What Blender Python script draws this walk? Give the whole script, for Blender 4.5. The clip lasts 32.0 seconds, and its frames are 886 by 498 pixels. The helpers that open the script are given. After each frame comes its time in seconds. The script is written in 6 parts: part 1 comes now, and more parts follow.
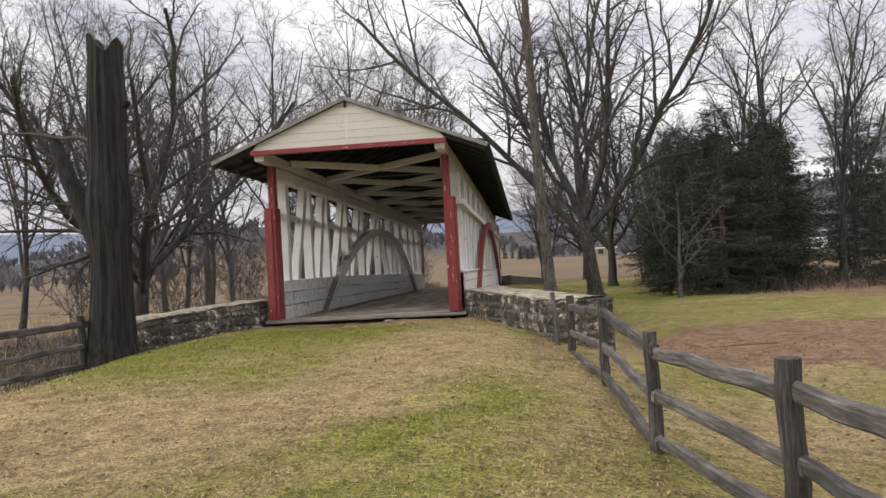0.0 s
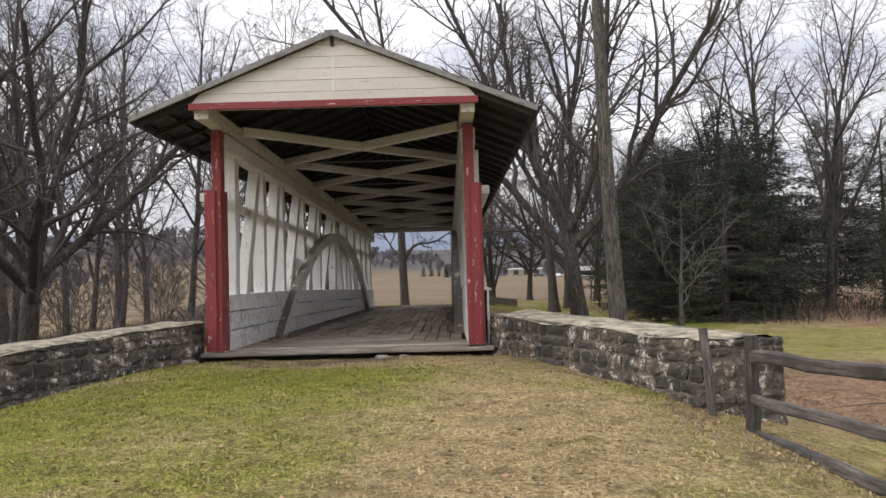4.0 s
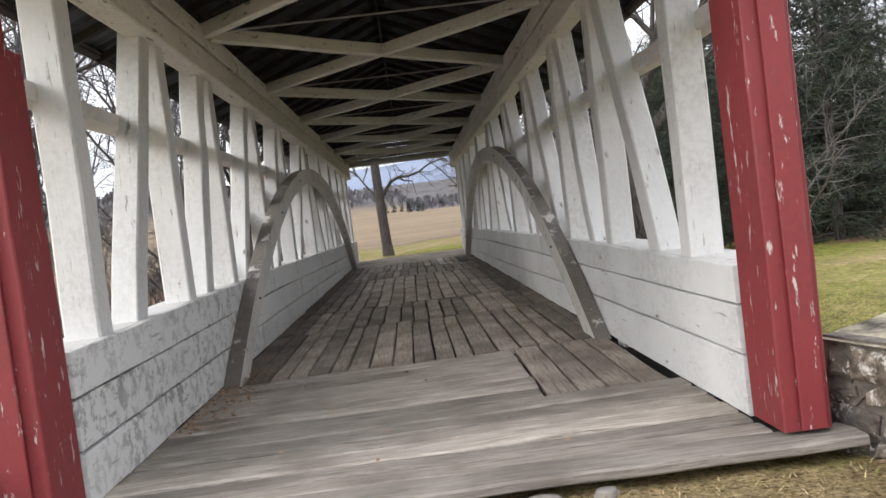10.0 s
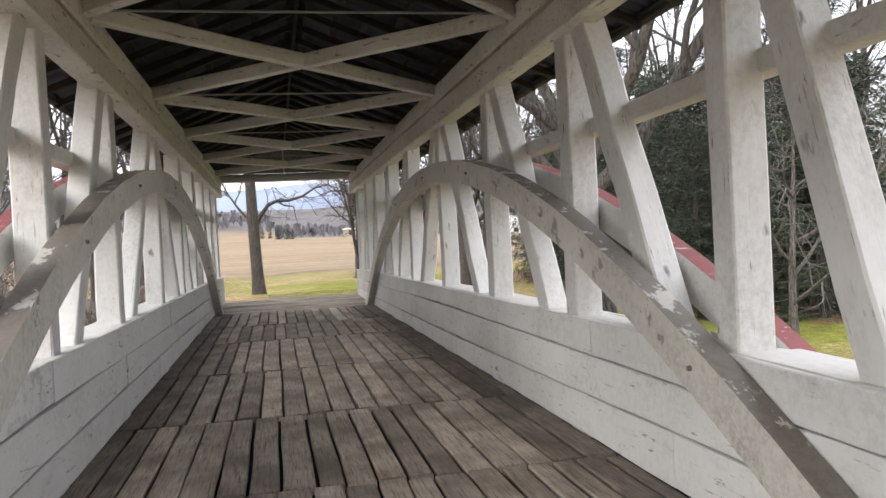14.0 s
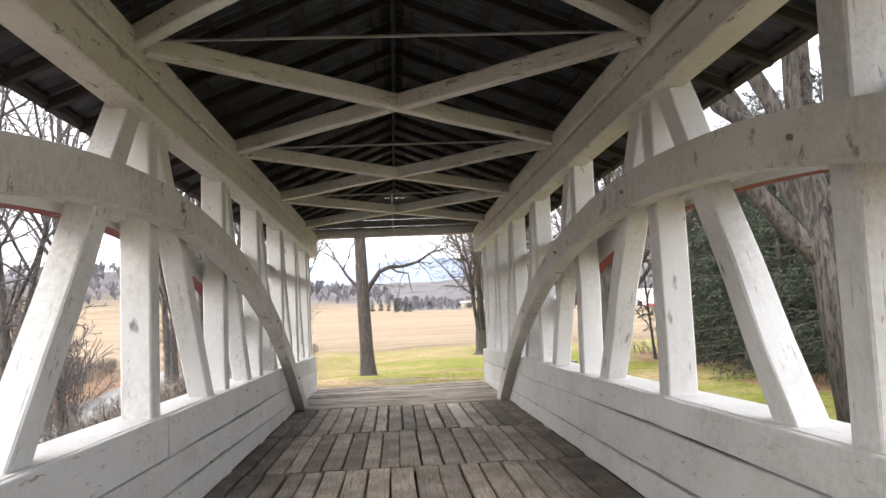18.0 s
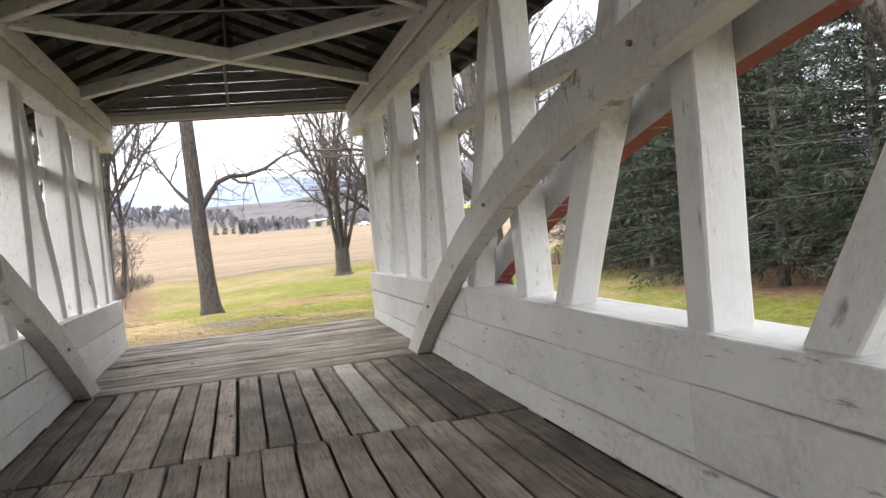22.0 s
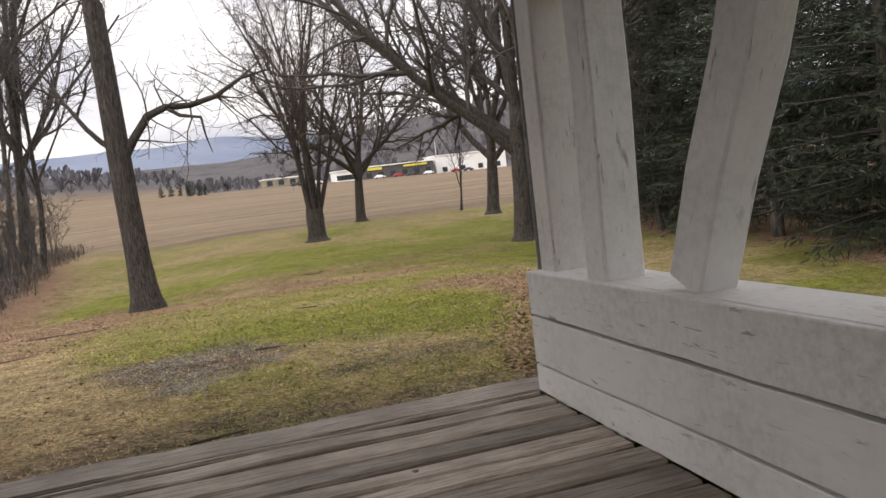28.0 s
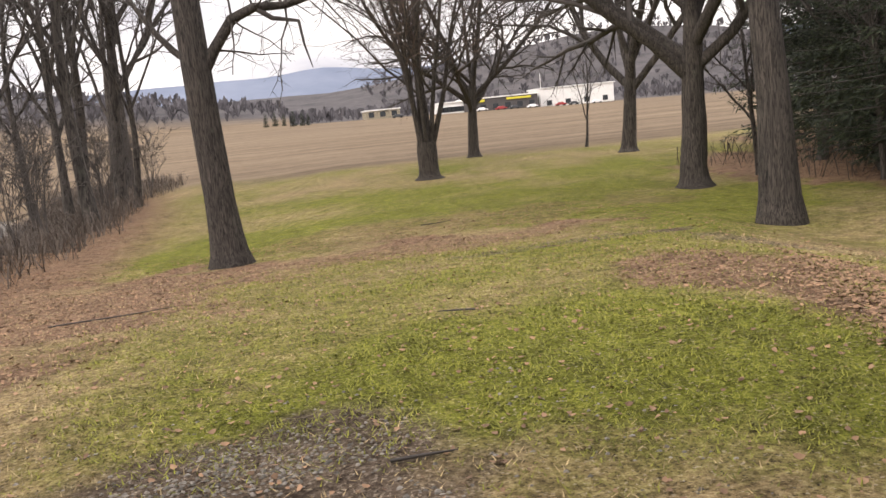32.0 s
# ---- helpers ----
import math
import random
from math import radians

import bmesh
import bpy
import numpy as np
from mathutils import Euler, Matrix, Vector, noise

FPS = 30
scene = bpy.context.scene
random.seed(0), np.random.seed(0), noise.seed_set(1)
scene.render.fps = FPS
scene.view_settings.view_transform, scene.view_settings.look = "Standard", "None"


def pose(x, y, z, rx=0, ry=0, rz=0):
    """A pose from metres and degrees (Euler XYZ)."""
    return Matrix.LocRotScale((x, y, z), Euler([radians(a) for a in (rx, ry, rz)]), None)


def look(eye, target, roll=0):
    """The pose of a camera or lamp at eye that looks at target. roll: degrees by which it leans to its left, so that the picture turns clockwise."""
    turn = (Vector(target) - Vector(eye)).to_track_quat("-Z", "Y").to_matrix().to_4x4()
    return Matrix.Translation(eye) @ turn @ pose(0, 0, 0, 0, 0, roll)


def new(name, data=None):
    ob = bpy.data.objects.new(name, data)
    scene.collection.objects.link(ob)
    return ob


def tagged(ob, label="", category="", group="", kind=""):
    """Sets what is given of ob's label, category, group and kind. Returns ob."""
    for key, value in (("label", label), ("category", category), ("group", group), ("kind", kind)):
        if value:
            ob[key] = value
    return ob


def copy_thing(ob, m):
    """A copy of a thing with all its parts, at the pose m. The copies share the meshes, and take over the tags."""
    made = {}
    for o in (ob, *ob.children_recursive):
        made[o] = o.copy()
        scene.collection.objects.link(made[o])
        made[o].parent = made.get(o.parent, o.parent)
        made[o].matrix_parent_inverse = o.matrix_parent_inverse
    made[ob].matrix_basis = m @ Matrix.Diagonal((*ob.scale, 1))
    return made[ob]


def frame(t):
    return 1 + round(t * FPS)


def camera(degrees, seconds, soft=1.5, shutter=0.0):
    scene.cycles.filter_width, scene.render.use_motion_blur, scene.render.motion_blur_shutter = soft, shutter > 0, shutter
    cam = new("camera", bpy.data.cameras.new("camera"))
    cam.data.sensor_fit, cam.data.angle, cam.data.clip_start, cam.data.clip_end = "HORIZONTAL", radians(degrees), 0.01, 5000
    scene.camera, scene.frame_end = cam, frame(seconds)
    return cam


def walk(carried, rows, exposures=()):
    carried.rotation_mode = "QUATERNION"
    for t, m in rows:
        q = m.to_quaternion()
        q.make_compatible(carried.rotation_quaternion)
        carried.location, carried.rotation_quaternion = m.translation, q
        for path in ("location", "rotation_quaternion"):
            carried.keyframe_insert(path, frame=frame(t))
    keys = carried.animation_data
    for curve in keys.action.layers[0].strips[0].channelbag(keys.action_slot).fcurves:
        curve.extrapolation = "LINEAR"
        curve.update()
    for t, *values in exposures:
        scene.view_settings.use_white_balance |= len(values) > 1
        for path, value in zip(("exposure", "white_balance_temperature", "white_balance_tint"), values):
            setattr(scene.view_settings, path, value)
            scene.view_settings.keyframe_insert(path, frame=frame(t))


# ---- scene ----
cam = camera(57.8, 32.0)
PATH = [
    (0, (3.509, -16.955, 0.907), (3.303, -14.966, 0.958), -3.2),
    (0.5, (3.203, -16.423, 0.886), (2.987, -14.436, 0.945), -2.5),
    (1, (2.852, -15.854, 0.862), (2.639, -13.866, 0.907), -2.8),
    (1.5, (2.498, -15.217, 0.871), (2.305, -13.227, 0.88), -2.0),
    (2, (2.226, -14.636, 0.896), (2.069, -12.642, 0.933), -3.2),
    (2.5, (1.951, -14.013, 0.912), (1.809, -12.019, 0.96), -2.8),
    (3, (1.754, -13.388, 0.908), (1.704, -11.389, 0.953), -1.9),
    (3.5, (1.665, -12.758, 0.917), (1.646, -10.76, 1.006), -1.2),
    (5.5, (1.046, -9.965, 1.094), (1.083, -7.966, 1.131), -3.8),
    (6, (0.924, -9.312, 1.154), (0.981, -7.313, 1.164), -4.4),
    (6.5, (0.83, -8.655, 1.193), (0.922, -6.657, 1.168), -5.3),
    (7, (0.741, -8.009, 1.205), (0.869, -6.014, 1.13), -4.6),
    (7.5, (0.64, -7.342, 1.2), (0.803, -5.351, 1.121), -4.7),
    (8, (0.539, -6.657, 1.209), (0.672, -4.663, 1.13), -4.4),
    (8.5, (0.39, -6.001, 1.257), (0.556, -4.01, 1.155), -5.8),
    (9, (0.273, -5.334, 1.281), (0.417, -3.344, 1.149), -6.2),
    (9.5, (0.162, -4.726, 1.289), (0.263, -2.734, 1.137), -6.6),
    (10, (0.075, -4.071, 1.345), (0.15, -2.074, 1.256), -7.2),
    (10.5, (0.019, -3.408, 1.373), (0.228, -1.419, 1.331), -5.2),
    (11, (-0.011, -2.757, 1.393), (0.269, -0.777, 1.362), -5.7),
    (11.5, (-0.115, -2.048, 1.431), (0.181, -0.071, 1.384), -5.2),
    (12, (-0.149, -1.377, 1.445), (0.151, 0.599, 1.378), -5.6),
    (12.5, (-0.243, -0.664, 1.445), (-0.015, 1.32, 1.344), -1.7),
    (13, (-0.325, -0.06, 1.474), (-0.11, 1.926, 1.38), -0.4),
    (13.5, (-0.353, 0.651, 1.522), (-0.081, 2.632, 1.475), -1.9),
    (14, (-0.394, 1.287, 1.55), (0.014, 3.245, 1.517), -2.9),
    (14.5, (-0.422, 1.919, 1.594), (-0.077, 3.888, 1.651), -4.3),
    (16.5, (-0.248, 4.489, 1.459), (0.129, 6.452, 1.539), -5.0),
    (17, (-0.228, 5.147, 1.484), (-0.025, 7.134, 1.589), -3.1),
    (17.5, (-0.178, 5.72, 1.508), (-0.029, 7.709, 1.653), -2.4),
    (18, (-0.095, 6.366, 1.506), (0.032, 8.355, 1.669), -2.5),
    (18.5, (-0.056, 7.025, 1.498), (0.193, 9.005, 1.632), -4.1),
    (19, (-0.047, 7.658, 1.491), (0.217, 9.639, 1.551), -4.6),
    (19.5, (-0.118, 8.355, 1.482), (0.159, 10.336, 1.486), -2.9),
    (20, (-0.129, 9.018, 1.479), (0.154, 10.998, 1.505), -1.8),
    (20.5, (-0.164, 9.653, 1.479), (0.128, 11.631, 1.515), -1.6),
    (21, (-0.133, 10.327, 1.456), (0.194, 12.3, 1.443), -3.5),
    (21.5, (-0.123, 10.975, 1.443), (0.259, 12.938, 1.401), -4.1),
    (22, (-0.079, 11.662, 1.427), (0.406, 13.601, 1.356), -5.5),
    (22.5, (-0.089, 12.362, 1.448), (0.196, 14.341, 1.396), -4.7),
    (23, (-0.088, 13.021, 1.447), (0.164, 15.005, 1.41), -4.6),
    (23.5, (-0.081, 13.713, 1.48), (0.168, 15.697, 1.477), -6.2),
    (24, (-0.079, 14.397, 1.48), (0.216, 16.375, 1.497), -6.7),
    (24.5, (-0.025, 15.088, 1.471), (0.303, 17.061, 1.473), -6.7),
    (26.5, (0.035, 17.806, 1.402), (0.457, 19.76, 1.325), -4.1),
    (27, (-0.017, 18.418, 1.389), (0.386, 20.374, 1.279), -4.4),
    (27.5, (-0.012, 19.05, 1.37), (0.536, 20.966, 1.208), -5.5),
    (28, (-0.014, 19.701, 1.359), (0.571, 21.604, 1.171), -6.6),
    (28.5, (0.053, 20.3, 1.341), (0.71, 22.18, 1.159), -7.0),
    (29, (0.136, 20.923, 1.348), (0.809, 22.797, 1.156), -6.0),
    (29.5, (0.191, 21.512, 1.327), (0.911, 23.357, 1.046), -5.3),
    (30, (0.206, 22.113, 1.344), (0.732, 24.025, 1.083), -6.2),
    (30.5, (0.189, 22.688, 1.302), (0.646, 24.612, 1.009), -5.6),
    (31, (0.194, 23.272, 1.291), (0.656, 25.19, 0.969), -6.5),
    (31.5, (0.167, 23.777, 1.293), (0.591, 25.702, 0.953), -5.3),
    (32, (0.167, 24.159, 1.323), (0.498, 26.105, 1.0), -5.8),
]
walk(cam, [(t, look(eye, target, roll)) for t, eye, target, roll in PATH],
     [(0, 0.10, 6650, 11), (3, 0.10, 6600, 10), (4, 0.22, 6500, 10), (6, 0.52, 6350, 9), (8, 1.08, 6400, 9), (10, 0.92, 6300, 9), (12, 1.05, 6400, 10), (13, 1.24, 6450, 10), (15, 1.62, 6450, 10), (19, 1.92, 6450, 10), (22, 1.80, 6400, 9), (24, 1.5, 6450, 9), (26.5, 0.75, 6650, 12), (28.5, 0.46, 6750, 13), (30.5, 0.66, 6850, 14), (32, 0.66, 6950, 15)])
# ---- world and light ----
world = bpy.data.worlds.new("overcast_sky")
world.use_nodes = True
scene.world = world
wn, wl = world.node_tree.nodes, world.node_tree.links
wn.clear()
SUN_EL, SUN_AZ = 26.0, 243.0
sky = wn.new("ShaderNodeTexSky")
sky.sky_type, sky.sun_disc = "NISHITA", False
sky.sun_elevation, sky.sun_rotation = radians(SUN_EL), radians(SUN_AZ)
sky.air_density, sky.dust_density = 1.0, 3.0
bg_sky = wn.new("ShaderNodeBackground")
bg_sky.inputs["Strength"].default_value = 0.10
wl.new(sky.outputs["Color"], bg_sky.inputs["Color"])
wcoord = wn.new("ShaderNodeTexCoord")
wmap = wn.new("ShaderNodeMapping")
wmap.inputs["Scale"].default_value = (1.6, 1.6, 5.0)
wl.new(wcoord.outputs["Generated"], wmap.inputs["Vector"])
wnoise = wn.new("ShaderNodeTexNoise")
wnoise.inputs["Scale"].default_value, wnoise.inputs["Detail"].default_value = 2.6, 7.0
wl.new(wmap.outputs["Vector"], wnoise.inputs["Vector"])
wramp = wn.new("ShaderNodeValToRGB")
wramp.color_ramp.elements[0].position, wramp.color_ramp.elements[0].color = 0.34, (0.56, 0.57, 0.65, 1)
wramp.color_ramp.elements[1].position, wramp.color_ramp.elements[1].color = 0.62, (1.0, 0.99, 0.99, 1)
wl.new(wnoise.outputs["Fac"], wramp.inputs["Fac"])
wsep = wn.new("ShaderNodeSeparateXYZ")
wl.new(wcoord.outputs["Generated"], wsep.inputs["Vector"])
wlift = wn.new("ShaderNodeMapRange")  # an overcast dome is about three times as bright overhead as at its rim
for sock, val in (("From Min", 0.0), ("From Max", 1.0), ("To Min", 0.84), ("To Max", 2.4)):
    wlift.inputs[sock].default_value = val
wl.new(wsep.outputs["Z"], wlift.inputs["Value"])
bg_cloud = wn.new("ShaderNodeBackground")
wl.new(wlift.outputs["Result"], bg_cloud.inputs["Strength"])
wl.new(wramp.outputs["Color"], bg_cloud.inputs["Color"])
wmix = wn.new("ShaderNodeMixShader")
wmix.inputs["Fac"].default_value = 0.88
wl.new(bg_sky.outputs[0], wmix.inputs[1])
wl.new(bg_cloud.outputs[0], wmix.inputs[2])
wout = wn.new("ShaderNodeOutputWorld")
wl.new(wmix.outputs[0], wout.inputs["Surface"])

sun = new("sun", bpy.data.lights.new("sun", "SUN"))
sun.data.energy, sun.data.angle, sun.data.color = 1.3, radians(25), (1.0, 0.96, 0.9)
_a, _e = radians(SUN_AZ), radians(SUN_EL)
sun.matrix_world = look((0, 0, 30), (-30 * math.sin(_a) * math.cos(_e), -30 * math.cos(_a) * math.cos(_e), 30 - 30 * math.sin(_e)))


# ---- materials ----
def mat_new(name):
    m = bpy.data.materials.new(name)
    m.use_nodes = True
    nt = m.node_tree
    return m, nt, nt.nodes["Principled BSDF"]


def node(nt, kind, **props):
    n = nt.nodes.new(kind)
    for key, value in props.items():
        n.inputs[key].default_value = value
    return n


def ramp(nt, fac, stops):
    r = nt.nodes.new("ShaderNodeValToRGB")
    els = r.color_ramp.elements
    while len(els) < len(stops):
        els.new(0.5)
    for e, (p, c) in zip(els, stops):
        e.position, e.color = p, (c, c, c, 1) if isinstance(c, (int, float)) else (*c, 1)
    nt.links.new(fac, r.inputs["Fac"])
    return r.outputs["Color"]


def mix(nt, fac, a, b, blend="MIX"):
    n = nt.nodes.new("ShaderNodeMix")
    n.data_type, n.blend_type = "RGBA", blend
    for k, v in ((0, fac), (6, a), (7, b)):
        if hasattr(v, "links"):
            nt.links.new(v, n.inputs[k])
        elif k == 0:
            n.inputs[0].default_value = v
        else:
            n.inputs[k].default_value = (v, v, v, 1) if isinstance(v, (int, float)) else (*v, 1)
    return n.outputs[2]


def coords(nt, scale=(1, 1, 1), shuffle=True, world_space=False):
    tc = nt.nodes.new("ShaderNodeTexCoord")
    mp = nt.nodes.new("ShaderNodeMapping")
    mp.inputs["Scale"].default_value = scale
    nt.links.new(tc.outputs["Object"], mp.inputs["Vector"])
    if shuffle:
        info = nt.nodes.new("ShaderNodeObjectInfo")
        mul = nt.nodes.new("ShaderNodeMath")
        mul.operation, mul.inputs[1].default_value = "MULTIPLY", 37.0
        nt.links.new(info.outputs["Random"], mul.inputs[0])
        nt.links.new(mul.outputs[0], mp.inputs["Location"])
    return mp.outputs["Vector"]


def noise_tex(nt, vec, scale, detail=4, rough=0.55):
    n = node(nt, "ShaderNodeTexNoise", Scale=scale, Detail=detail, Roughness=rough)
    nt.links.new(vec, n.inputs["Vector"])
    return n.outputs["Fac"]


def noise_shift(nt, vec):
    """The vector, pushed about a little, so that round spots turn irregular."""
    n = node(nt, "ShaderNodeTexNoise", Scale=9.0, Detail=3.0)
    nt.links.new(vec, n.inputs["Vector"])
    m = nt.nodes.new("ShaderNodeVectorMath")
    m.operation = "MULTIPLY_ADD"
    m.inputs[1].default_value = (0.16, 0.16, 0.16)
    nt.links.new(n.outputs["Color"], m.inputs[0])
    nt.links.new(vec, m.inputs[2])
    return m.outputs["Vector"]


def bump(nt, bsdf, height, strength=0.3, dist=0.01):
    b = node(nt, "ShaderNodeBump", Strength=strength, Distance=dist)
    nt.links.new(height, b.inputs["Height"])
    nt.links.new(b.outputs["Normal"], bsdf.inputs["Normal"])


def obj_random(nt):
    return nt.nodes.new("ShaderNodeObjectInfo").outputs["Random"]


def wood_paint(name, paint, under, wear=0.62, dirt=(0.30, 0.28, 0.24), dirt_amount=0.5, vary=0.1, rough=0.6, across=14, knots=0.0, flecks=22):
    """Old paint on sawn timber: grain along the local x axis, chips down to the wood, grime, dark knots."""
    m, nt, b = mat_new(name)
    grain_v = coords(nt, (1.2, across, across))
    flat_v = coords(nt, (1, 1, 1))
    grain = noise_tex(nt, grain_v, 3.0, 6, 0.65)
    chips = noise_tex(nt, coords(nt, (1.5, across / 2, across / 2)), 2.6, 8, 0.7)
    big = noise_tex(nt, flat_v, 1.1, 4)
    fine = noise_tex(nt, flat_v, flecks, 5, 0.75)
    tone = ramp(nt, obj_random(nt), [(0.0, 1 - vary), (1.0, 1.0)])
    col = mix(nt, 1.0, paint, tone, "MULTIPLY")
    grime = ramp(nt, big, [(0.36, 1.0), (0.66, 0.0)])
    fleck = ramp(nt, fine, [(0.42, 0.25), (0.62, 1.0)] if flecks > 12 else [(0.50, 0.0), (0.57, 1.0)])
    g2 = mix(nt, 1.0, grime, fleck, "MULTIPLY")
    g3 = mix(nt, dirt_amount, (0, 0, 0), g2)
    col = mix(nt, g3, col, dirt)
    worn = ramp(nt, chips, [(wear, 0.0), (wear + 0.035, 1.0)])
    col = mix(nt, worn, col, under)
    cracks = ramp(nt, grain, [(0.30, 0.0), (0.37, 1.0)])
    col = mix(nt, cracks, mix(nt, 0.65, col, (0.10, 0.09, 0.08)), col)
    if knots:
        spots = node(nt, "ShaderNodeTexVoronoi", Scale=2.3, Randomness=1.0)
        nt.links.new(noise_shift(nt, coords(nt, (0.6, 1.6, 1.6))), spots.inputs["Vector"])
        col = mix(nt, ramp(nt, spots.outputs["Distance"], [(0.035, knots), (0.10, 0.0)]), col, (0.10, 0.095, 0.085))
        smudge = noise_tex(nt, coords(nt, (0.8, 2.2, 2.2)), 2.0, 6, 0.7)
        col = mix(nt, ramp(nt, smudge, [(0.56, 0.0), (0.72, 0.26)]), col, (0.30, 0.285, 0.26))
    nt.links.new(col, b.inputs["Base Color"])
    b.inputs["Roughness"].default_value = rough
    h = mix(nt, 0.4, grain, worn, "SUBTRACT")
    bump(nt, b, h, 0.45, 0.006)
    return m


def bare_wood(name, a, bcol, c, grain_scale=3.0, vary=0.35, rough=0.85, strength=0.6):
    """Bare weathered wood, grain along the local x axis."""
    m, nt, b = mat_new(name)
    grain = noise_tex(nt, coords(nt, (1.1, 18, 18)), grain_scale, 9, 0.78)
    blot = noise_tex(nt, coords(nt, (1, 1, 1)), 1.7, 4)
    col = ramp(nt, grain, [(0.36, c), (0.49, a), (0.64, bcol)])
    col = mix(nt, ramp(nt, blot, [(0.35, 0.72), (0.62, 0.0)]), col, c)
    tone = ramp(nt, obj_random(nt), [(0.0, 1 - vary), (1.0, 1.0)])
    col = mix(nt, 1.0, col, tone, "MULTIPLY")
    nt.links.new(col, b.inputs["Base Color"])
    b.inputs["Roughness"].default_value = rough
    bump(nt, b, grain, strength, 0.008)
    return m


def bark(name, a, bcol, scale=7.0, stretch=0.16, strength=1.0, lichen=0.35):
    m, nt, b = mat_new(name)
    v = coords(nt, (1, 1, stretch))
    n1 = noise_tex(nt, v, scale, 7, 0.7)
    furrow = noise_tex(nt, noise_shift(nt, v), scale * 3.2, 3, 0.5)
    groove = ramp(nt, furrow, [(0.38, 0.28), (0.54, 1.0)])
    col = ramp(nt, n1, [(0.3, a), (0.68, bcol)])
    col = mix(nt, 1.0, col, groove, "MULTIPLY")
    lich = noise_tex(nt, coords(nt, (1, 1, 0.6)), 2.3, 5, 0.7)
    col = mix(nt, ramp(nt, lich, [(0.60, 0.0), (0.72, lichen)]), col, (0.15, 0.155, 0.12))
    nt.links.new(col, b.inputs["Base Color"])
    b.inputs["Roughness"].default_value = 0.95
    bump(nt, b, mix(nt, 0.5, n1, groove), strength, 0.03)
    return m


def plain(name, col, rough=0.8, vary=0.25, scale=6.0, metal=0.0, island=False):
    m, nt, b = mat_new(name)
    n1 = noise_tex(nt, coords(nt), scale, 5, 0.65)
    c = mix(nt, ramp(nt, n1, [(0.3, 0.0), (0.7, 1.0)]), tuple(x * (1 - vary) for x in col), tuple(min(1, x * (1 + vary)) for x in col))
    if island:
        geo = nt.nodes.new("ShaderNodeNewGeometry")
        tone = ramp(nt, geo.outputs["Random Per Island"], [(0.0, 0.45), (1.0, 1.25)])
        c = mix(nt, 1.0, c, tone, "MULTIPLY")
    nt.links.new(c, b.inputs["Base Color"])
    b.inputs["Roughness"].default_value, b.inputs["Metallic"].default_value = rough, metal
    bump(nt, b, n1, 0.3, 0.01)
    return m


WHITE = wood_paint("white_paint", (0.71, 0.71, 0.70), (0.30, 0.28, 0.255), 0.63, dirt_amount=0.42, knots=0.8)
WHITE_WORN = wood_paint("worn_white_paint", (0.68, 0.665, 0.64), (0.34, 0.32, 0.29), 0.62, dirt_amount=0.45)
CREAM = wood_paint("cream_paint", (0.64, 0.61, 0.55), (0.40, 0.37, 0.32), 0.69, dirt_amount=0.45)
RED = wood_paint("red_paint", (0.235, 0.029, 0.034), (0.52, 0.45, 0.42), 0.605, dirt=(0.12, 0.02, 0.02), dirt_amount=0.5, vary=0.15)
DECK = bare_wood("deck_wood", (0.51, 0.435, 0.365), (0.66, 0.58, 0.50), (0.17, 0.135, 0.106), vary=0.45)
# edge planks: mostly the side walls' shade, put into a darker wood colour
DECK_EDGE_SHADE = bare_wood("shaded_edge_deck_wood", (0.25, 0.21, 0.175), (0.36, 0.31, 0.265), (0.085, 0.068, 0.055), vary=0.4)
DECK_PALE = bare_wood("new_deck_wood", (0.60, 0.56, 0.50), (0.70, 0.66, 0.60), (0.34, 0.30, 0.26), vary=0.1)
DECK_END = bare_wood("sill_wood", (0.45, 0.40, 0.345), (0.57, 0.515, 0.455), (0.19, 0.16, 0.132), vary=0.42)
FENCE = bare_wood("fence_wood", (0.115, 0.10, 0.09), (0.27, 0.25, 0.235), (0.03, 0.026, 0.024), grain_scale=2.2, vary=0.4, strength=1.0)
FENCE_POST = bare_wood("fence_post_wood", (0.055, 0.047, 0.042), (0.15, 0.135, 0.12), (0.014, 0.012, 0.011), grain_scale=2.6, vary=0.4, strength=1.0)
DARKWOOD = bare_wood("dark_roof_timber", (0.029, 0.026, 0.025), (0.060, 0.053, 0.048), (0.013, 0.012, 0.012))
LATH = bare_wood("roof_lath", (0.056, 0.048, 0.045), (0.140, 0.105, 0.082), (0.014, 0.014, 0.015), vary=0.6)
TIN = plain("roof_tin", (0.047, 0.053, 0.064), 0.55, 0.5, 3.0, 0.4)
IRON = plain("iron_rod", (0.35, 0.34, 0.33), 0.5, 0.2, 20, 0.8)
RUST = plain("rusty_iron", (0.24, 0.21, 0.185), 0.8, 0.5, 30, 0.2)
BARK_DARK = bark("dark_bark", (0.030, 0.026, 0.023), (0.115, 0.10, 0.088))
BARK_MID = bark("brown_bark", (0.034, 0.029, 0.025), (0.118, 0.101, 0.087), 20, 0.10)
BARK_PALE = bark("pale_bark", (0.05, 0.045, 0.04), (0.19, 0.170, 0.150), 22, 0.13)
BARK_SNAG = bark("snag_bark", (0.006, 0.005, 0.005), (0.034, 0.029, 0.025), 7, 0.07, 1.0, 0.08)
TWIG = plain("twig_bark", (0.066, 0.058, 0.053), 0.9, 0.4, 3.0)
TWIG_PALE = plain("pale_dead_twigs", (0.105, 0.10, 0.09), 0.9, 0.3, 3.0)
TWIG_RED = plain("russet_twigs", (0.10, 0.072, 0.057), 0.9, 0.4, 3.0)
BRUSHWOOD = plain("brush_stems", (0.13, 0.105, 0.085), 0.95, 0.4, 3.0, island=True)
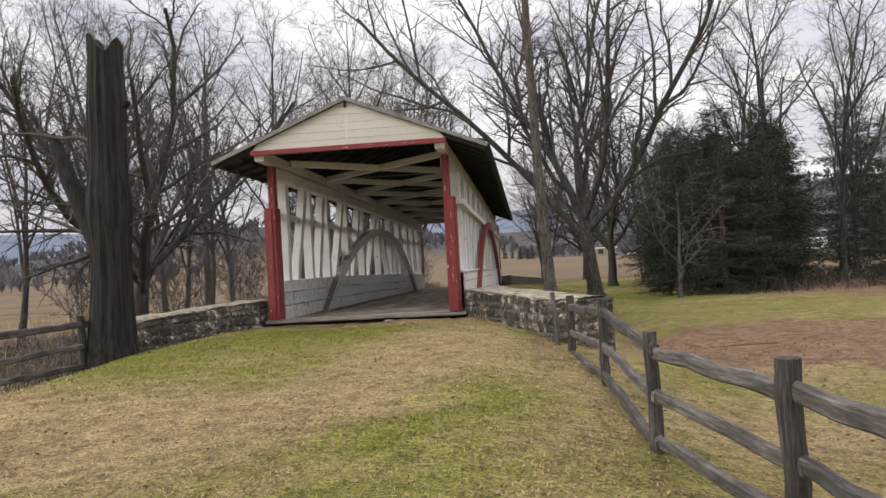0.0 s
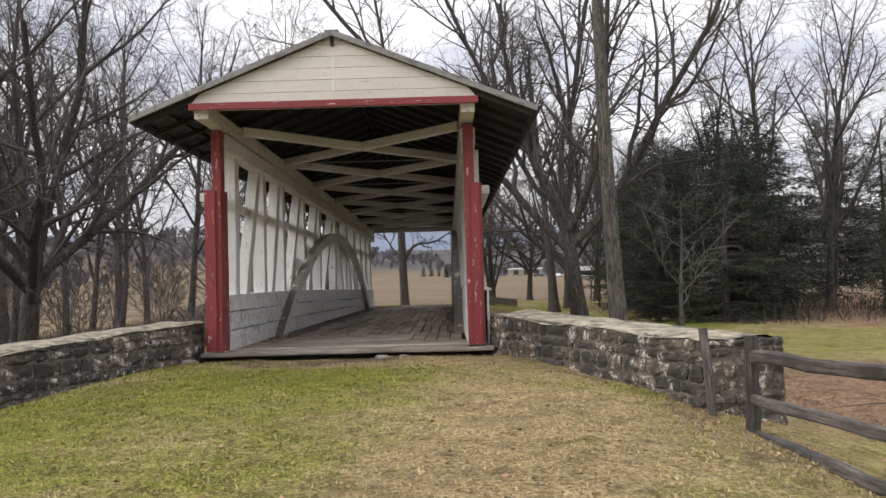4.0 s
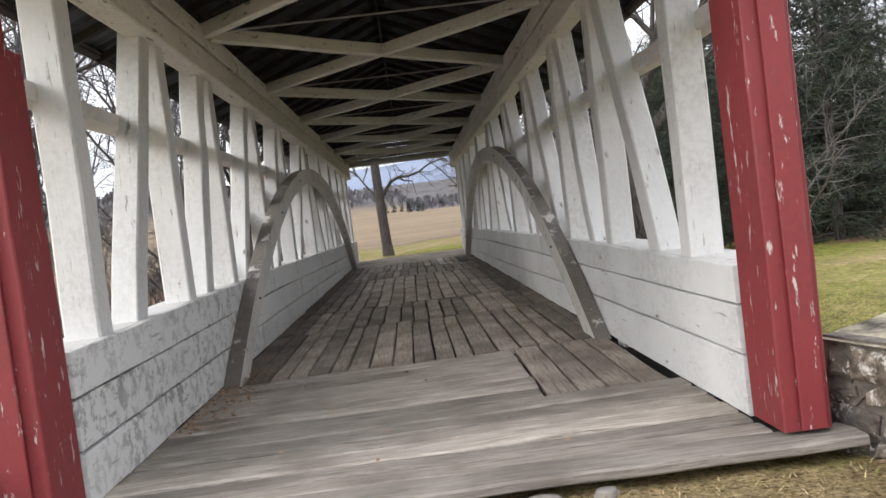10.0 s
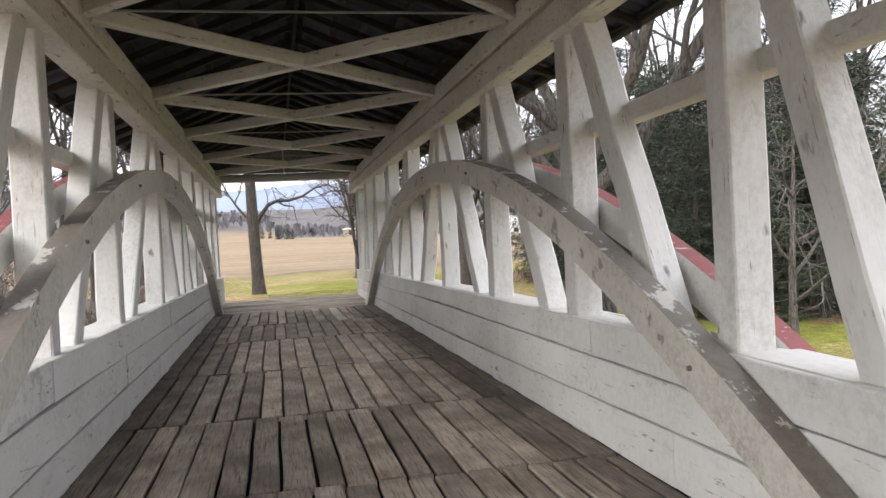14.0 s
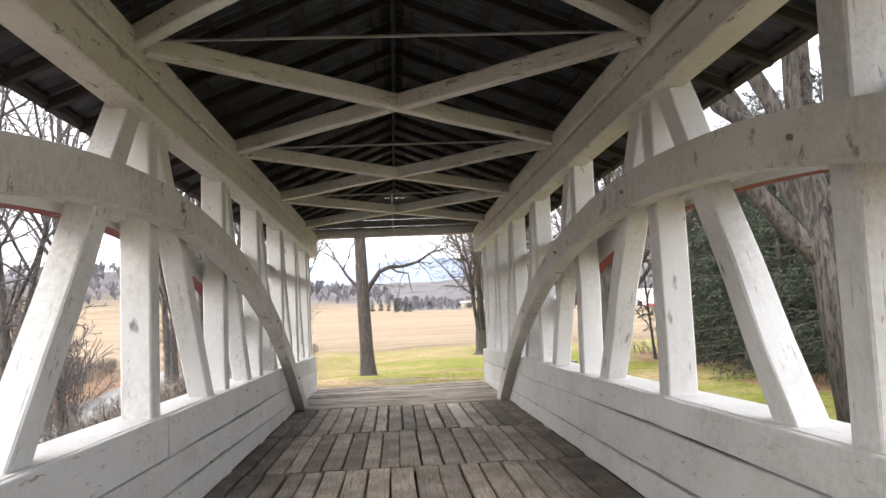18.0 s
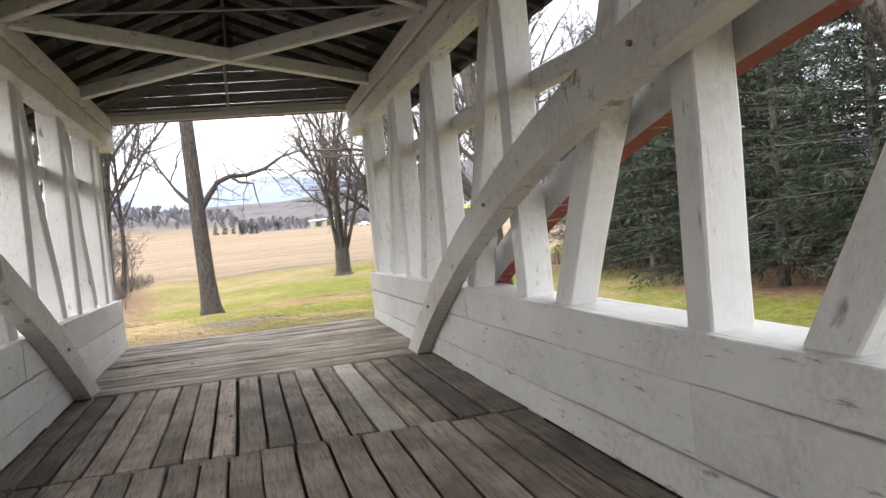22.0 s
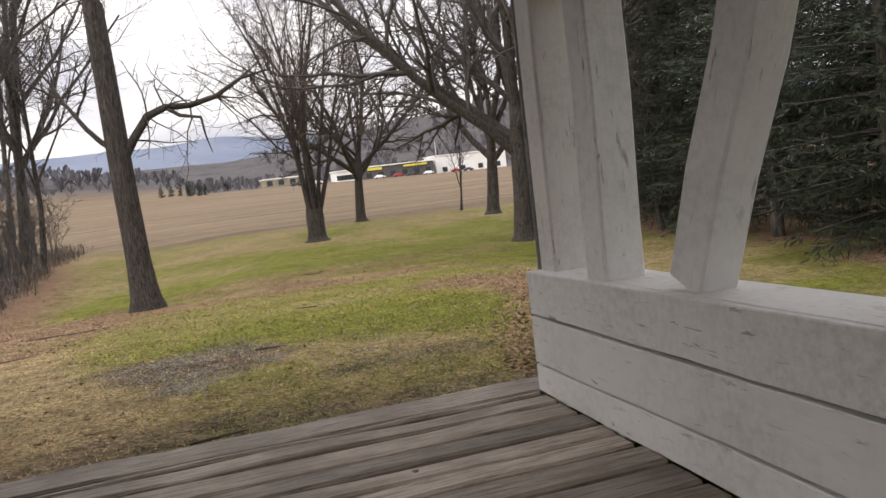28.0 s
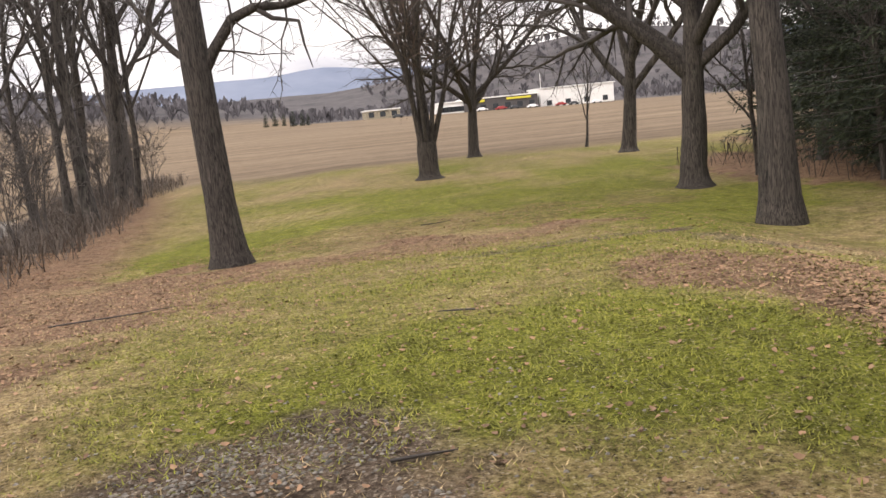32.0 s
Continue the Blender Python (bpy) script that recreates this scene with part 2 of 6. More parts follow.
ARCH_EDGE = wood_paint("arch_edge_worn", (0.20, 0.178, 0.155), (0.55, 0.53, 0.50), 0.57, dirt=(0.10, 0.085, 0.07), dirt_amount=0.8, across=2.2)
ARCH_FACE = wood_paint("arch_worn_paint", (0.64, 0.62, 0.575), (0.26, 0.24, 0.21), 0.60, dirt=(0.25, 0.23, 0.20), dirt_amount=0.7, across=2.2)
BRACE_GREY = wood_paint("grey_worn_paint", (0.73, 0.715, 0.67), (0.22, 0.20, 0.175), 0.60, dirt_amount=0.5)
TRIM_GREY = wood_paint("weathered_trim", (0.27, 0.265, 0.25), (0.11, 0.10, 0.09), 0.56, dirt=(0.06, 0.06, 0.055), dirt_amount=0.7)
TWIG_FAR = plain("fine_twigs", (0.078, 0.069, 0.064), 0.9, 0.4, 3.0)
WHITE_STAINED = wood_paint("stained_white_paint", (0.71, 0.71, 0.70), (0.36, 0.34, 0.31), 0.65, dirt=(0.20, 0.195, 0.18), dirt_amount=0.4, knots=0.9)
WHITE_MOULD = wood_paint("mildewed_white_paint", (0.70, 0.70, 0.685), (0.30, 0.28, 0.26), 0.615, dirt=(0.05, 0.05, 0.045), dirt_amount=0.62, knots=0.9, flecks=9)


# ---- building helpers ----
def mesh_from(name, verts, faces, smooth=False):
    me = bpy.data.meshes.new(name)
    me.from_pydata([tuple(v) for v in verts], [], faces)
    if smooth:
        me.shade_smooth()
    me.update()
    return me


def thing(name, label, category, group="", kind="", at=(0, 0, 0)):
    ob = new(name)
    ob.location = at
    return tagged(ob, label, category, group, kind)


def piece(name, mesh, material, parent=None, label="", m=None):
    """One mesh object under a thing or a part; m is its place in the world's axes."""
    if material is not None and not mesh.materials:
        mesh.materials.append(material)
    ob = new(name, mesh)
    if parent is not None:
        ob.parent = parent
    if m is not None:
        ob.matrix_basis = m
    if label:
        ob["label"] = label
    return ob


def part(name, bm, material, parent, label="", smooth=False):
    me = bpy.data.meshes.new(name)
    bm.to_mesh(me)
    bm.free()
    if smooth:
        me.shade_smooth()
    return piece(name, me, material, parent, label)


def timber_mesh(name, length, w, h, n=1, chamfer=0.012, wobble=0.0, seed=0, taper=0.0):
    """A timber along +x from the origin, centred in y and z, with chamfered edges and a slight hewn unevenness."""
    rng = random.Random(seed)
    verts, faces = [], []
    c = min(chamfer, w * 0.3, h * 0.3)
    prof = [(-w / 2 + c, -h / 2), (w / 2 - c, -h / 2), (w / 2, -h / 2 + c), (w / 2, h / 2 - c),
            (w / 2 - c, h / 2), (-w / 2 + c, h / 2), (-w / 2, h / 2 - c), (-w / 2, -h / 2 + c)]
    for i in range(n + 1):
        f = i / n
        oy, oz = (rng.uniform(-wobble, wobble), rng.uniform(-wobble, wobble)) if 0 < i < n else (0, 0)
        s = 1 - taper * f
        for y, z in prof:
            verts.append((length * f, y * s + oy + rng.uniform(-wobble, wobble) * 0.3, z * s + oz + rng.uniform(-wobble, wobble) * 0.3))
    for i in range(n):
        a, b = i * 8, i * 8 + 8
        for k in range(8):
            l = (k + 1) % 8
            faces.append((a + k, b + k, b + l, a + l))
    faces.append(tuple(range(0, 8)))
    faces.append(tuple(reversed(range(n * 8, n * 8 + 8))))
    return mesh_from(name, verts, [tuple(reversed(q)) for q in faces])


def along(p0, p1, up=(0, 0, 1)):
    """The pose that lays local x from p0 towards p1, with local z as near to up as may be."""
    p0, p1, up = Vector(p0), Vector(p1), Vector(up)
    x = (p1 - p0).normalized()
    y = up.cross(x)
    if y.length < 1e-4:
        y = Vector((0, 1, 0)).cross(x)
    y.normalize()
    z = x.cross(y)
    m = Matrix((x, y, z)).transposed().to_4x4()
    m.translation = p0
    return m


def timber(name, p0, p1, w, h, material, parent, label="", up=(0, 0, 1), n=1, wobble=0.0, seed=0, chamfer=0.012, taper=0.0):
    length = (Vector(p1) - Vector(p0)).length
    me = timber_mesh(name, length, w, h, n, chamfer, wobble, seed, taper)
    return piece(name, me, material, parent, label, along(p0, p1, up))


def smoothstep(a, b, x):
    t = min(1.0, max(0.0, (x - a) / (b - a)))
    return t * t * (3 - 2 * t)


def interp(pts, x):
    if x <= pts[0][0]:
        return pts[0][1]
    for (xa, ya), (xb, yb) in zip(pts, pts[1:]):
        if x <= xb:
            return ya + (yb - ya) * (x - xa) / (xb - xa)
    return pts[-1][1]


# ---- ground ----
CENTRE = [(-60, -1.1), (-30, -0.75), (-16, -0.52), (-12, -0.42), (-8, -0.27), (-4, -0.14), (0, -0.09), (24.2, -0.07), (26.5, -0.10),
          (29.3, -0.16), (31.8, -0.32), (35, -0.54), (39.2, -0.82), (46, -0.96), (54, -0.95), (66, -0.92), (80, -0.9), (360, 4.2), (600, 6.0), (3200, 6.0)]
LAWN = [(-60, -1.6), (-20, -1.2), (-8, -0.95), (0, -0.85), (15, -0.70), (30, -0.92), (45, -0.97), (54, -0.93), (66, -0.90), (80, -0.9), (360, 4.2), (600, 6.0), (3200, 6.0)]
LEFT = [(-60, -2.0), (-20, -1.7), (0, -1.7), (20, -1.9), (40, -1.9), (60, -1.8), (80, -1.2), (360, 4.2), (600, 6.0), (3200, 6.0)]
STREAM = [(40, -10), (18, -4), (8, 2), (3, 8), (0, 10.5), (-6, 13.8), (-11.5, 20.5), (-13.6, 30), (-13.4, 42), (-14.5, 55), (-18, 75), (-45, 110), (-90, 140), (-200, 200)]


def stream_gap(x, y):
    """Distance from the stream's middle line."""
    best = 1e9
    for (ax, ay), (bx, by) in zip(STREAM, STREAM[1:]):
        dx, dy = bx - ax, by - ay
        t = min(1, max(0, ((x - ax) * dx + (y - ay) * dy) / (dx * dx + dy * dy)))
        best = min(best, math.hypot(x - ax - t * dx, y - ay - t * dy))
    return best


def ground_z(x, y):
    c = interp(CENTRE, y)
    w_side = smoothstep(-7, 3, x)
    side = interp(LAWN, y) * w_side + interp(LEFT, y) * (1 - w_side)
    # the causeway before and behind the bridge, with its sloping shoulders
    near = 1 - smoothstep(-30, -60, y) if y < 0 else 1 - smoothstep(34, 46, y)
    inner = 2.6 if y < 0 else 2.4 + 0.25 * max(0, y - 23.6)
    outer = 7.0 if y < 0 else 8.0
    if y < 0 and x < 0:
        inner -= 0.4
    else:
        outer += 2.0 * (1 - smoothstep(-2, 2, x))
    f = smoothstep(inner, outer, abs(x)) if near > 0 else smoothstep(2, 12, abs(x))
    if y > 32:
        f = max(f, smoothstep(30, 52, y) * smoothstep(-9, 1, x))
    z = c + (side - c) * f
    # the stream's bed
    if -60 < y < 190 and x < 12:
        d = stream_gap(x, y)
        deep = 1 - smoothstep(1.9, 5.0, d)
        if x > 2.5:
            deep *= 1 - smoothstep(2.5, 7.5, x)
        guard = 1.0
        if abs(x) < 4.5:
            guard = smoothstep(0.4, 2.5, y) * (1 - smoothstep(21.7, 23.8, y))
        z += (-2.75 - z) * deep * guard
    if abs(x) < 2.6 and -0.8 < y < 0.6:  # worn hollow before the sill
        z -= 0.075 * math.exp(-(((y + 0.12) / 0.22) ** 2))
    # the wooded hill to the east, and the rising land beyond
    if y > 150:
        z += 56 * math.exp(-(((x - 300) / 200) ** 2 + ((y - 720) / 170) ** 2))
        z += 27 * math.exp(-(((x + 170) / 140) ** 2 + ((y - 440) / 85) ** 2)) if x < 0 else 0.0
        z += 32 * math.exp(-(((x + 120) / 420) ** 2 + ((y - 900) / 220) ** 2))
    if y > 70:
        z -= 0.025 * max(0.0, x) * smoothstep(80, 250, y) * (1 - smoothstep(200, 320, x))
    near_noise = 0.035 * noise.noise((x * 0.6, y * 0.6, 3)) + 0.02 * noise.noise((x * 1.9, y * 1.9, 9))
    return z + near_noise + 0.25 * noise.noise((x * 0.03, y * 0.03, 1)) * smoothstep(60, 120, math.hypot(x, y - 15))


def spaced(fine_a, fine_b, step, reach_a, reach_b, grow=1.16):
    vals = [fine_a + step * i for i in range(int(round((fine_b - fine_a) / step)) + 1)]
    s, v = step, vals[-1]
    while v < reach_b:
        s *= grow
        v += s
        vals.append(v)
    s, v = step, vals[0]
    while v > reach_a:
        s *= grow
        v -= s
        vals.insert(0, v)
    return vals


def blob(x, y, cx, cy, rx, ry, wob=0.35):
    d = math.hypot((x - cx) / rx, (y - cy) / ry) + wob * noise.noise((x * 0.7, y * 0.7, 5)) + 0.5 * wob * noise.noise((x * 2.1, y * 2.1, 8))
    return 1 - smoothstep(0.7, 1.15, d)


def cover(x, y):
    """What grows or lies on the ground: green, fallen leaves, straw field, bare earth."""
    n1 = noise.noise((x * 0.22, y * 0.22, 2)) + 0.6 * noise.noise((x * 0.6, y * 0.6, 12))
    litter = bare = field = 0.0
    if y < 12:
        green = 0.36 + 0.75 * n1
        green += 0.45 * blob(x, y, -0.9, -4.6, 3.2, 3.0, 0.7) - 0.5 * blob(x, y, 1.7, -7.6, 1.2, 3.0, 0.7) - 0.4 * blob(x, y, -0.3, -10.6, 2.6, 1.8, 0.8) + 0.25 * blob(x, y, 2.2, -12.2, 1.2, 2.0, 0.8) - 0.5 * blob(x, y, 0.3, -0.9, 2.6, 0.9)
        litter = 0.95 * blob(x, y, 9.0, -0.5, 5.5, 4.0)
        bare = 0.8 * blob(x, y, -0.3, -0.7, 1.8, 0.6) + 0.25 * blob(x, y, 8.5, -1.0, 4.5, 3.0) + 0.35 * blob(x, y, -2.4, -4.8, 1.2, 0.4)
        green -= 0.7 * smoothstep(-4.6, -6.4, x)
        if x > 5:
            green = max(green, 0.6 * smoothstep(3, 6, y))
    else:
        green = 0.45 + 0.7 * n1
        green += 0.6 * blob(x, y, 1.8, 28.5, 2.2, 1.5) + 0.45 * blob(x, y, 6, 45, 10, 8) + 0.4 * blob(x, y, 7, 20, 4, 12)
        green -= 0.75 * smoothstep(-0.2, -2.0, x + 0.12 * (y - 27)) * (1 - smoothstep(36, 40, y)) + 0.35 * blob(x, y, 0.9, 27.0, 1.3, 0.7, 0.7)
        litter = 0.78 * blob(x, y, -3.4, 35.0, 3.2, 4.5, 0.6) + 0.6 * blob(x, y, 1.2, 37.2, 4.6, 1.5, 0.7) + 0.85 * blob(x, y, 3.7, 30.4, 0.75, 2.8, 0.5) + 0.35 * blob(x, y, 3.0, 41, 5, 2.2, 0.7)
        bare = 0.95 * blob(x, y, 0.1, 27.15, 1.15, 0.95, 0.7) + 0.6 * blob(x, y, 1.4, 25.9, 0.9, 0.4) + 0.6 * blob(x, y, 0.5, 24.9, 2.2, 0.4) + 0.75 * blob(x, y, 3.9, 34.7, 2.0, 0.5) + 0.6 * blob(x, y, 5.2, 32.4, 0.5, 1.4)
        bare = max(bare, 0.9 * (1 - smoothstep(0.0, 0.5, abs(y - 24.4))) * (1 - smoothstep(2.3, 2.8, abs(x))))
    # under the conifers
    litter = max(litter, blob(x, y, 17.0, 25, 6.6, 15.5), 0.95 * blob(x, y, 15.5, 43, 4.5, 8), 0.95 * smoothstep(17, 20, x) * smoothstep(6, 12, y) * (1 - smoothstep(55, 62, y)))
    edge = 68 + 6 * noise.noise((x * 0.05, 3, 7)) - 0.35 * max(0, x - 8)
    field = smoothstep(edge - 1.5, edge + 1.5, y)
    d = stream_gap(x, y) if -40 < y < 200 else 99
    bank = (1 - smoothstep(7.5, 12, d)) * (1 if x < 0 else 1 - smoothstep(2, 6, x))
    if abs(x) < 3.5 and (y < 1 or y > 23.5):
        bank = 0
    litter = max(litter, 0.85 * bank)
    if x < -9 and y < 30:
        field = max(field, smoothstep(-12, -18, x + 3 * noise.noise((x * 0.1, y * 0.1, 4))))
    if x < -26 and y > 20:
        field = 1.0
    if y < -30 or abs(x) > 60:
        field = max(field, smoothstep(60, 90, max(abs(x), -y)))
    wood = smoothstep(352, 372, y + 6 * noise.noise((x * 0.02, 1, 1))) if y > 200 else 0.0
    wood = max(wood, smoothstep(170, 230, -x) if y > -100 else 0.0)
    clamp = lambda v: min(1.0, max(0.0, v))
    return clamp(green), clamp(litter), clamp(field), clamp(bare), clamp(wood)


def build_ground():
    xs = spaced(-9, 11, 0.3, -2600, 2600)
    ys = spaced(-18, 44, 0.3, -600, 3200)
    nx, ny = len(xs), len(ys)
    verts = [(x, y, ground_z(x, y)) for y in ys for x in xs]
    faces = [(j * nx + i, j * nx + i + 1, (j + 1) * nx + i + 1, (j + 1) * nx + i) for j in range(ny - 1) for i in range(nx - 1)]
    me = mesh_from("ground", verts, faces, True)
    ca = me.color_attributes.new("cover", "FLOAT_COLOR", "POINT")
    cb = me.color_attributes.new("bare", "FLOAT_COLOR", "POINT")
    va, vb = [], []
    for x, y, _ in verts:
        g, l, f, b, w = cover(x, y)
        va += (g, l, f, 1)
        vb += (b, w, 0, 1)
    ca.data.foreach_set("color", va)
    cb.data.foreach_set("color", vb)
    m, nt, bs = mat_new("ground_cover")
    att = nt.nodes.new("ShaderNodeAttribute")
    att.attribute_name = "cover"
    sep = nt.nodes.new("ShaderNodeSeparateColor")
    nt.links.new(att.outputs["Color"], sep.inputs["Color"])
    att2 = nt.nodes.new("ShaderNodeAttribute")
    att2.attribute_name = "bare"
    sep2 = nt.nodes.new("ShaderNodeSeparateColor")
    nt.links.new(att2.outputs["Color"], sep2.inputs["Color"])
    v = coords(nt, shuffle=False)
    fine = noise_tex(nt, v, 26, 8, 0.82)
    tuft = noise_tex(nt, v, 7, 5, 0.7)
    broad = noise_tex(nt, v, 0.9, 5, 0.6)
    green = ramp(nt, fine, [(0.36, (0.040, 0.042, 0.010)), (0.52, (0.185, 0.198, 0.028)), (0.66, (0.37, 0.37, 0.075))])
    straw = ramp(nt, fine, [(0.36, (0.085, 0.058, 0.028)), (0.52, (0.36, 0.268, 0.135)), (0.66, (0.60, 0.48, 0.275))])
    gmask = mix(nt, 0.55, sep.outputs["Red"], tuft)
    gmask = mix(nt, 0.36, gmask, noise_tex(nt, v, 1.7, 8, 0.8))
    col = mix(nt, ramp(nt, gmask, [(0.38, 0.0), (0.62, 1.0)]), straw, green)
    leaf = ramp(nt, noise_tex(nt, v, 16, 6, 0.8), [(0.32, (0.075, 0.040, 0.026)), (0.50, (0.225, 0.138, 0.085)), (0.68, (0.40, 0.275, 0.185))])
    lmask = mix(nt, 0.56, sep.outputs["Green"], mix(nt, 0.6, tuft, noise_tex(nt, v, 1.6, 8, 0.8)))
    col = mix(nt, ramp(nt, lmask, [(0.36, 0.0), (0.58, 1.0)]), col, leaf)
    earth = ramp(nt, fine, [(0.36, (0.045, 0.032, 0.024)), (0.53, (0.15, 0.112, 0.080)), (0.66, (0.40, 0.34, 0.275))])
    bmask = mix(nt, 0.56, sep2.outputs["Red"], mix(nt, 0.5, tuft, noise_tex(nt, v, 3.0, 6, 0.75)))
    col = mix(nt, ramp(nt, bmask, [(0.40, 0.0), (0.62, 1.0)]), col, earth)
    speck = noise_tex(nt, v, 55, 3, 0.6)
    col = mix(nt, ramp(nt, speck, [(0.34, 0.85), (0.43, 0.0)]), col, (0.035, 0.028, 0.02))
    col = mix(nt, ramp(nt, noise_tex(nt, v, 42, 3, 0.6), [(0.61, 0.0), (0.68, 0.75)]), col, (0.52, 0.44, 0.32))
    col = mix(nt, 1.0, col, ramp(nt, noise_tex(nt, v, 4.2, 7, 0.75), [(0.34, 0.50), (0.52, 1.0), (0.68, 1.30)]), "MULTIPLY")
    rows = noise_tex(nt, coords(nt, (0.02, 0.25, 1), False), 1.0, 6, 0.7)
    fieldc = ramp(nt, mix(nt, 0.35, rows, fine), [(0.36, (0.105, 0.076, 0.049)), (0.50, (0.18, 0.134, 0.09)), (0.64, (0.255, 0.196, 0.135))])
    col = mix(nt, sep.outputs["Blue"], col, fieldc)
    # wooded hills: distance haze put into a greyed colour
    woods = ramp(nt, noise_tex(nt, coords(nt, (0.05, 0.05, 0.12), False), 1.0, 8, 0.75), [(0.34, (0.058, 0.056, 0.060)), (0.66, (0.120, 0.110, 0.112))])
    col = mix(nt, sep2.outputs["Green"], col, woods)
    col = mix(nt, ramp(nt, broad, [(0.35, 0.45), (0.65, 0.0)]), col, mix(nt, 0.5, col, (0.02, 0.02, 0.01)))
    nt.links.new(col, bs.inputs["Base Color"])
    bs.inputs["Roughness"].default_value = 1.0
    bs.inputs["Specular IOR Level"].default_value = 0.1
    bump(nt, bs, mix(nt, 0.6, fine, tuft), 0.9, 0.05)
    me.materials.append(m)
    return tagged(new("ground", me), "mown lawn with straw patches, leaf litter and a stubble field", "ground", kind="structure")


build_ground()

# water of the stream, a sheet that the banks cut
wm, wnt, wb = mat_new("stream_water")
wb.inputs["Base Color"].default_value = (0.06, 0.065, 0.06, 1)
wb.inputs["Roughness"].default_value = 0.16
bump(wnt, wb, noise_tex(wnt, coords(wnt, (1, 1, 1), False), 2.0, 4), 0.12, 0.05)
wv, wf = [], []
for i, (sx, sy) in enumerate(STREAM[1:]):
    wv += [(sx - 4, sy - 4.5, -2.42), (sx + 4, sy + 4.5, -2.42)]
    if i:
        wf.append((2 * i - 2, 2 * i - 1, 2 * i + 1, 2 * i))
wme = mesh_from("water", wv, [tuple(reversed(q)) for q in wf])
wme.materials.append(wm)
tagged(new("water", wme), "calm grey stream water below the banks", "water", kind="structure")


# ---- covered bridge ----
Y0, Y1 = -0.05, 24.15
POSTS = {1: [1.19, 3.24, 5.06, 7.30, 9.71, 12.28, 14.88, 17.25, 19.42, 21.35, 23.28],
         -1: [1.00, 3.00, 4.78, 7.16, 9.55, 12.48, 15.06, 17.24, 19.40, 21.28, 23.20]}
MID = 5


def board_mesh(length, t, h0, h1, seed):
    """A side board along +x whose height runs from h0 to h1, with slightly ragged edges."""
    me = timber_mesh("board", length, t, 1.0, 14, 0.006, 0.0, seed)
    rng2 = random.Random(seed)
    rag = [(rng2.uniform(-0.004, 0.003), rng2.uniform(-0.005, 0.004), rng2.uniform(-0.003, 0.003)) for _ in range(15)]
    for v in me.vertices:
        k = min(14, max(0, round(v.co.x / length * 14)))
        h = h0 + (h1 - h0) * k / 14
        far = 0.5 - abs(v.co.z)
        v.co.z = math.copysign(max(0.0, h / 2 - far) + rag[k][0 if v.co.z > 0 else 1], v.co.z)
        v.co.y += rag[k][2]
    return me


def ledge_z(y):
    return interp([(0, 0.85), (4, 0.88), (9, 0.88), (12.5, 0.835), (16, 0.815), (20, 0.795), (22, 0.76), (24.1, 0.725)], y)


def top_z(y):
    """How far the top chords and the roof have sunk towards the far end."""
    return interp([(-1, 0.03), (6, 0.03), (12, 0.0), (17, -0.02), (20, -0.06), (25, -0.12)], y)


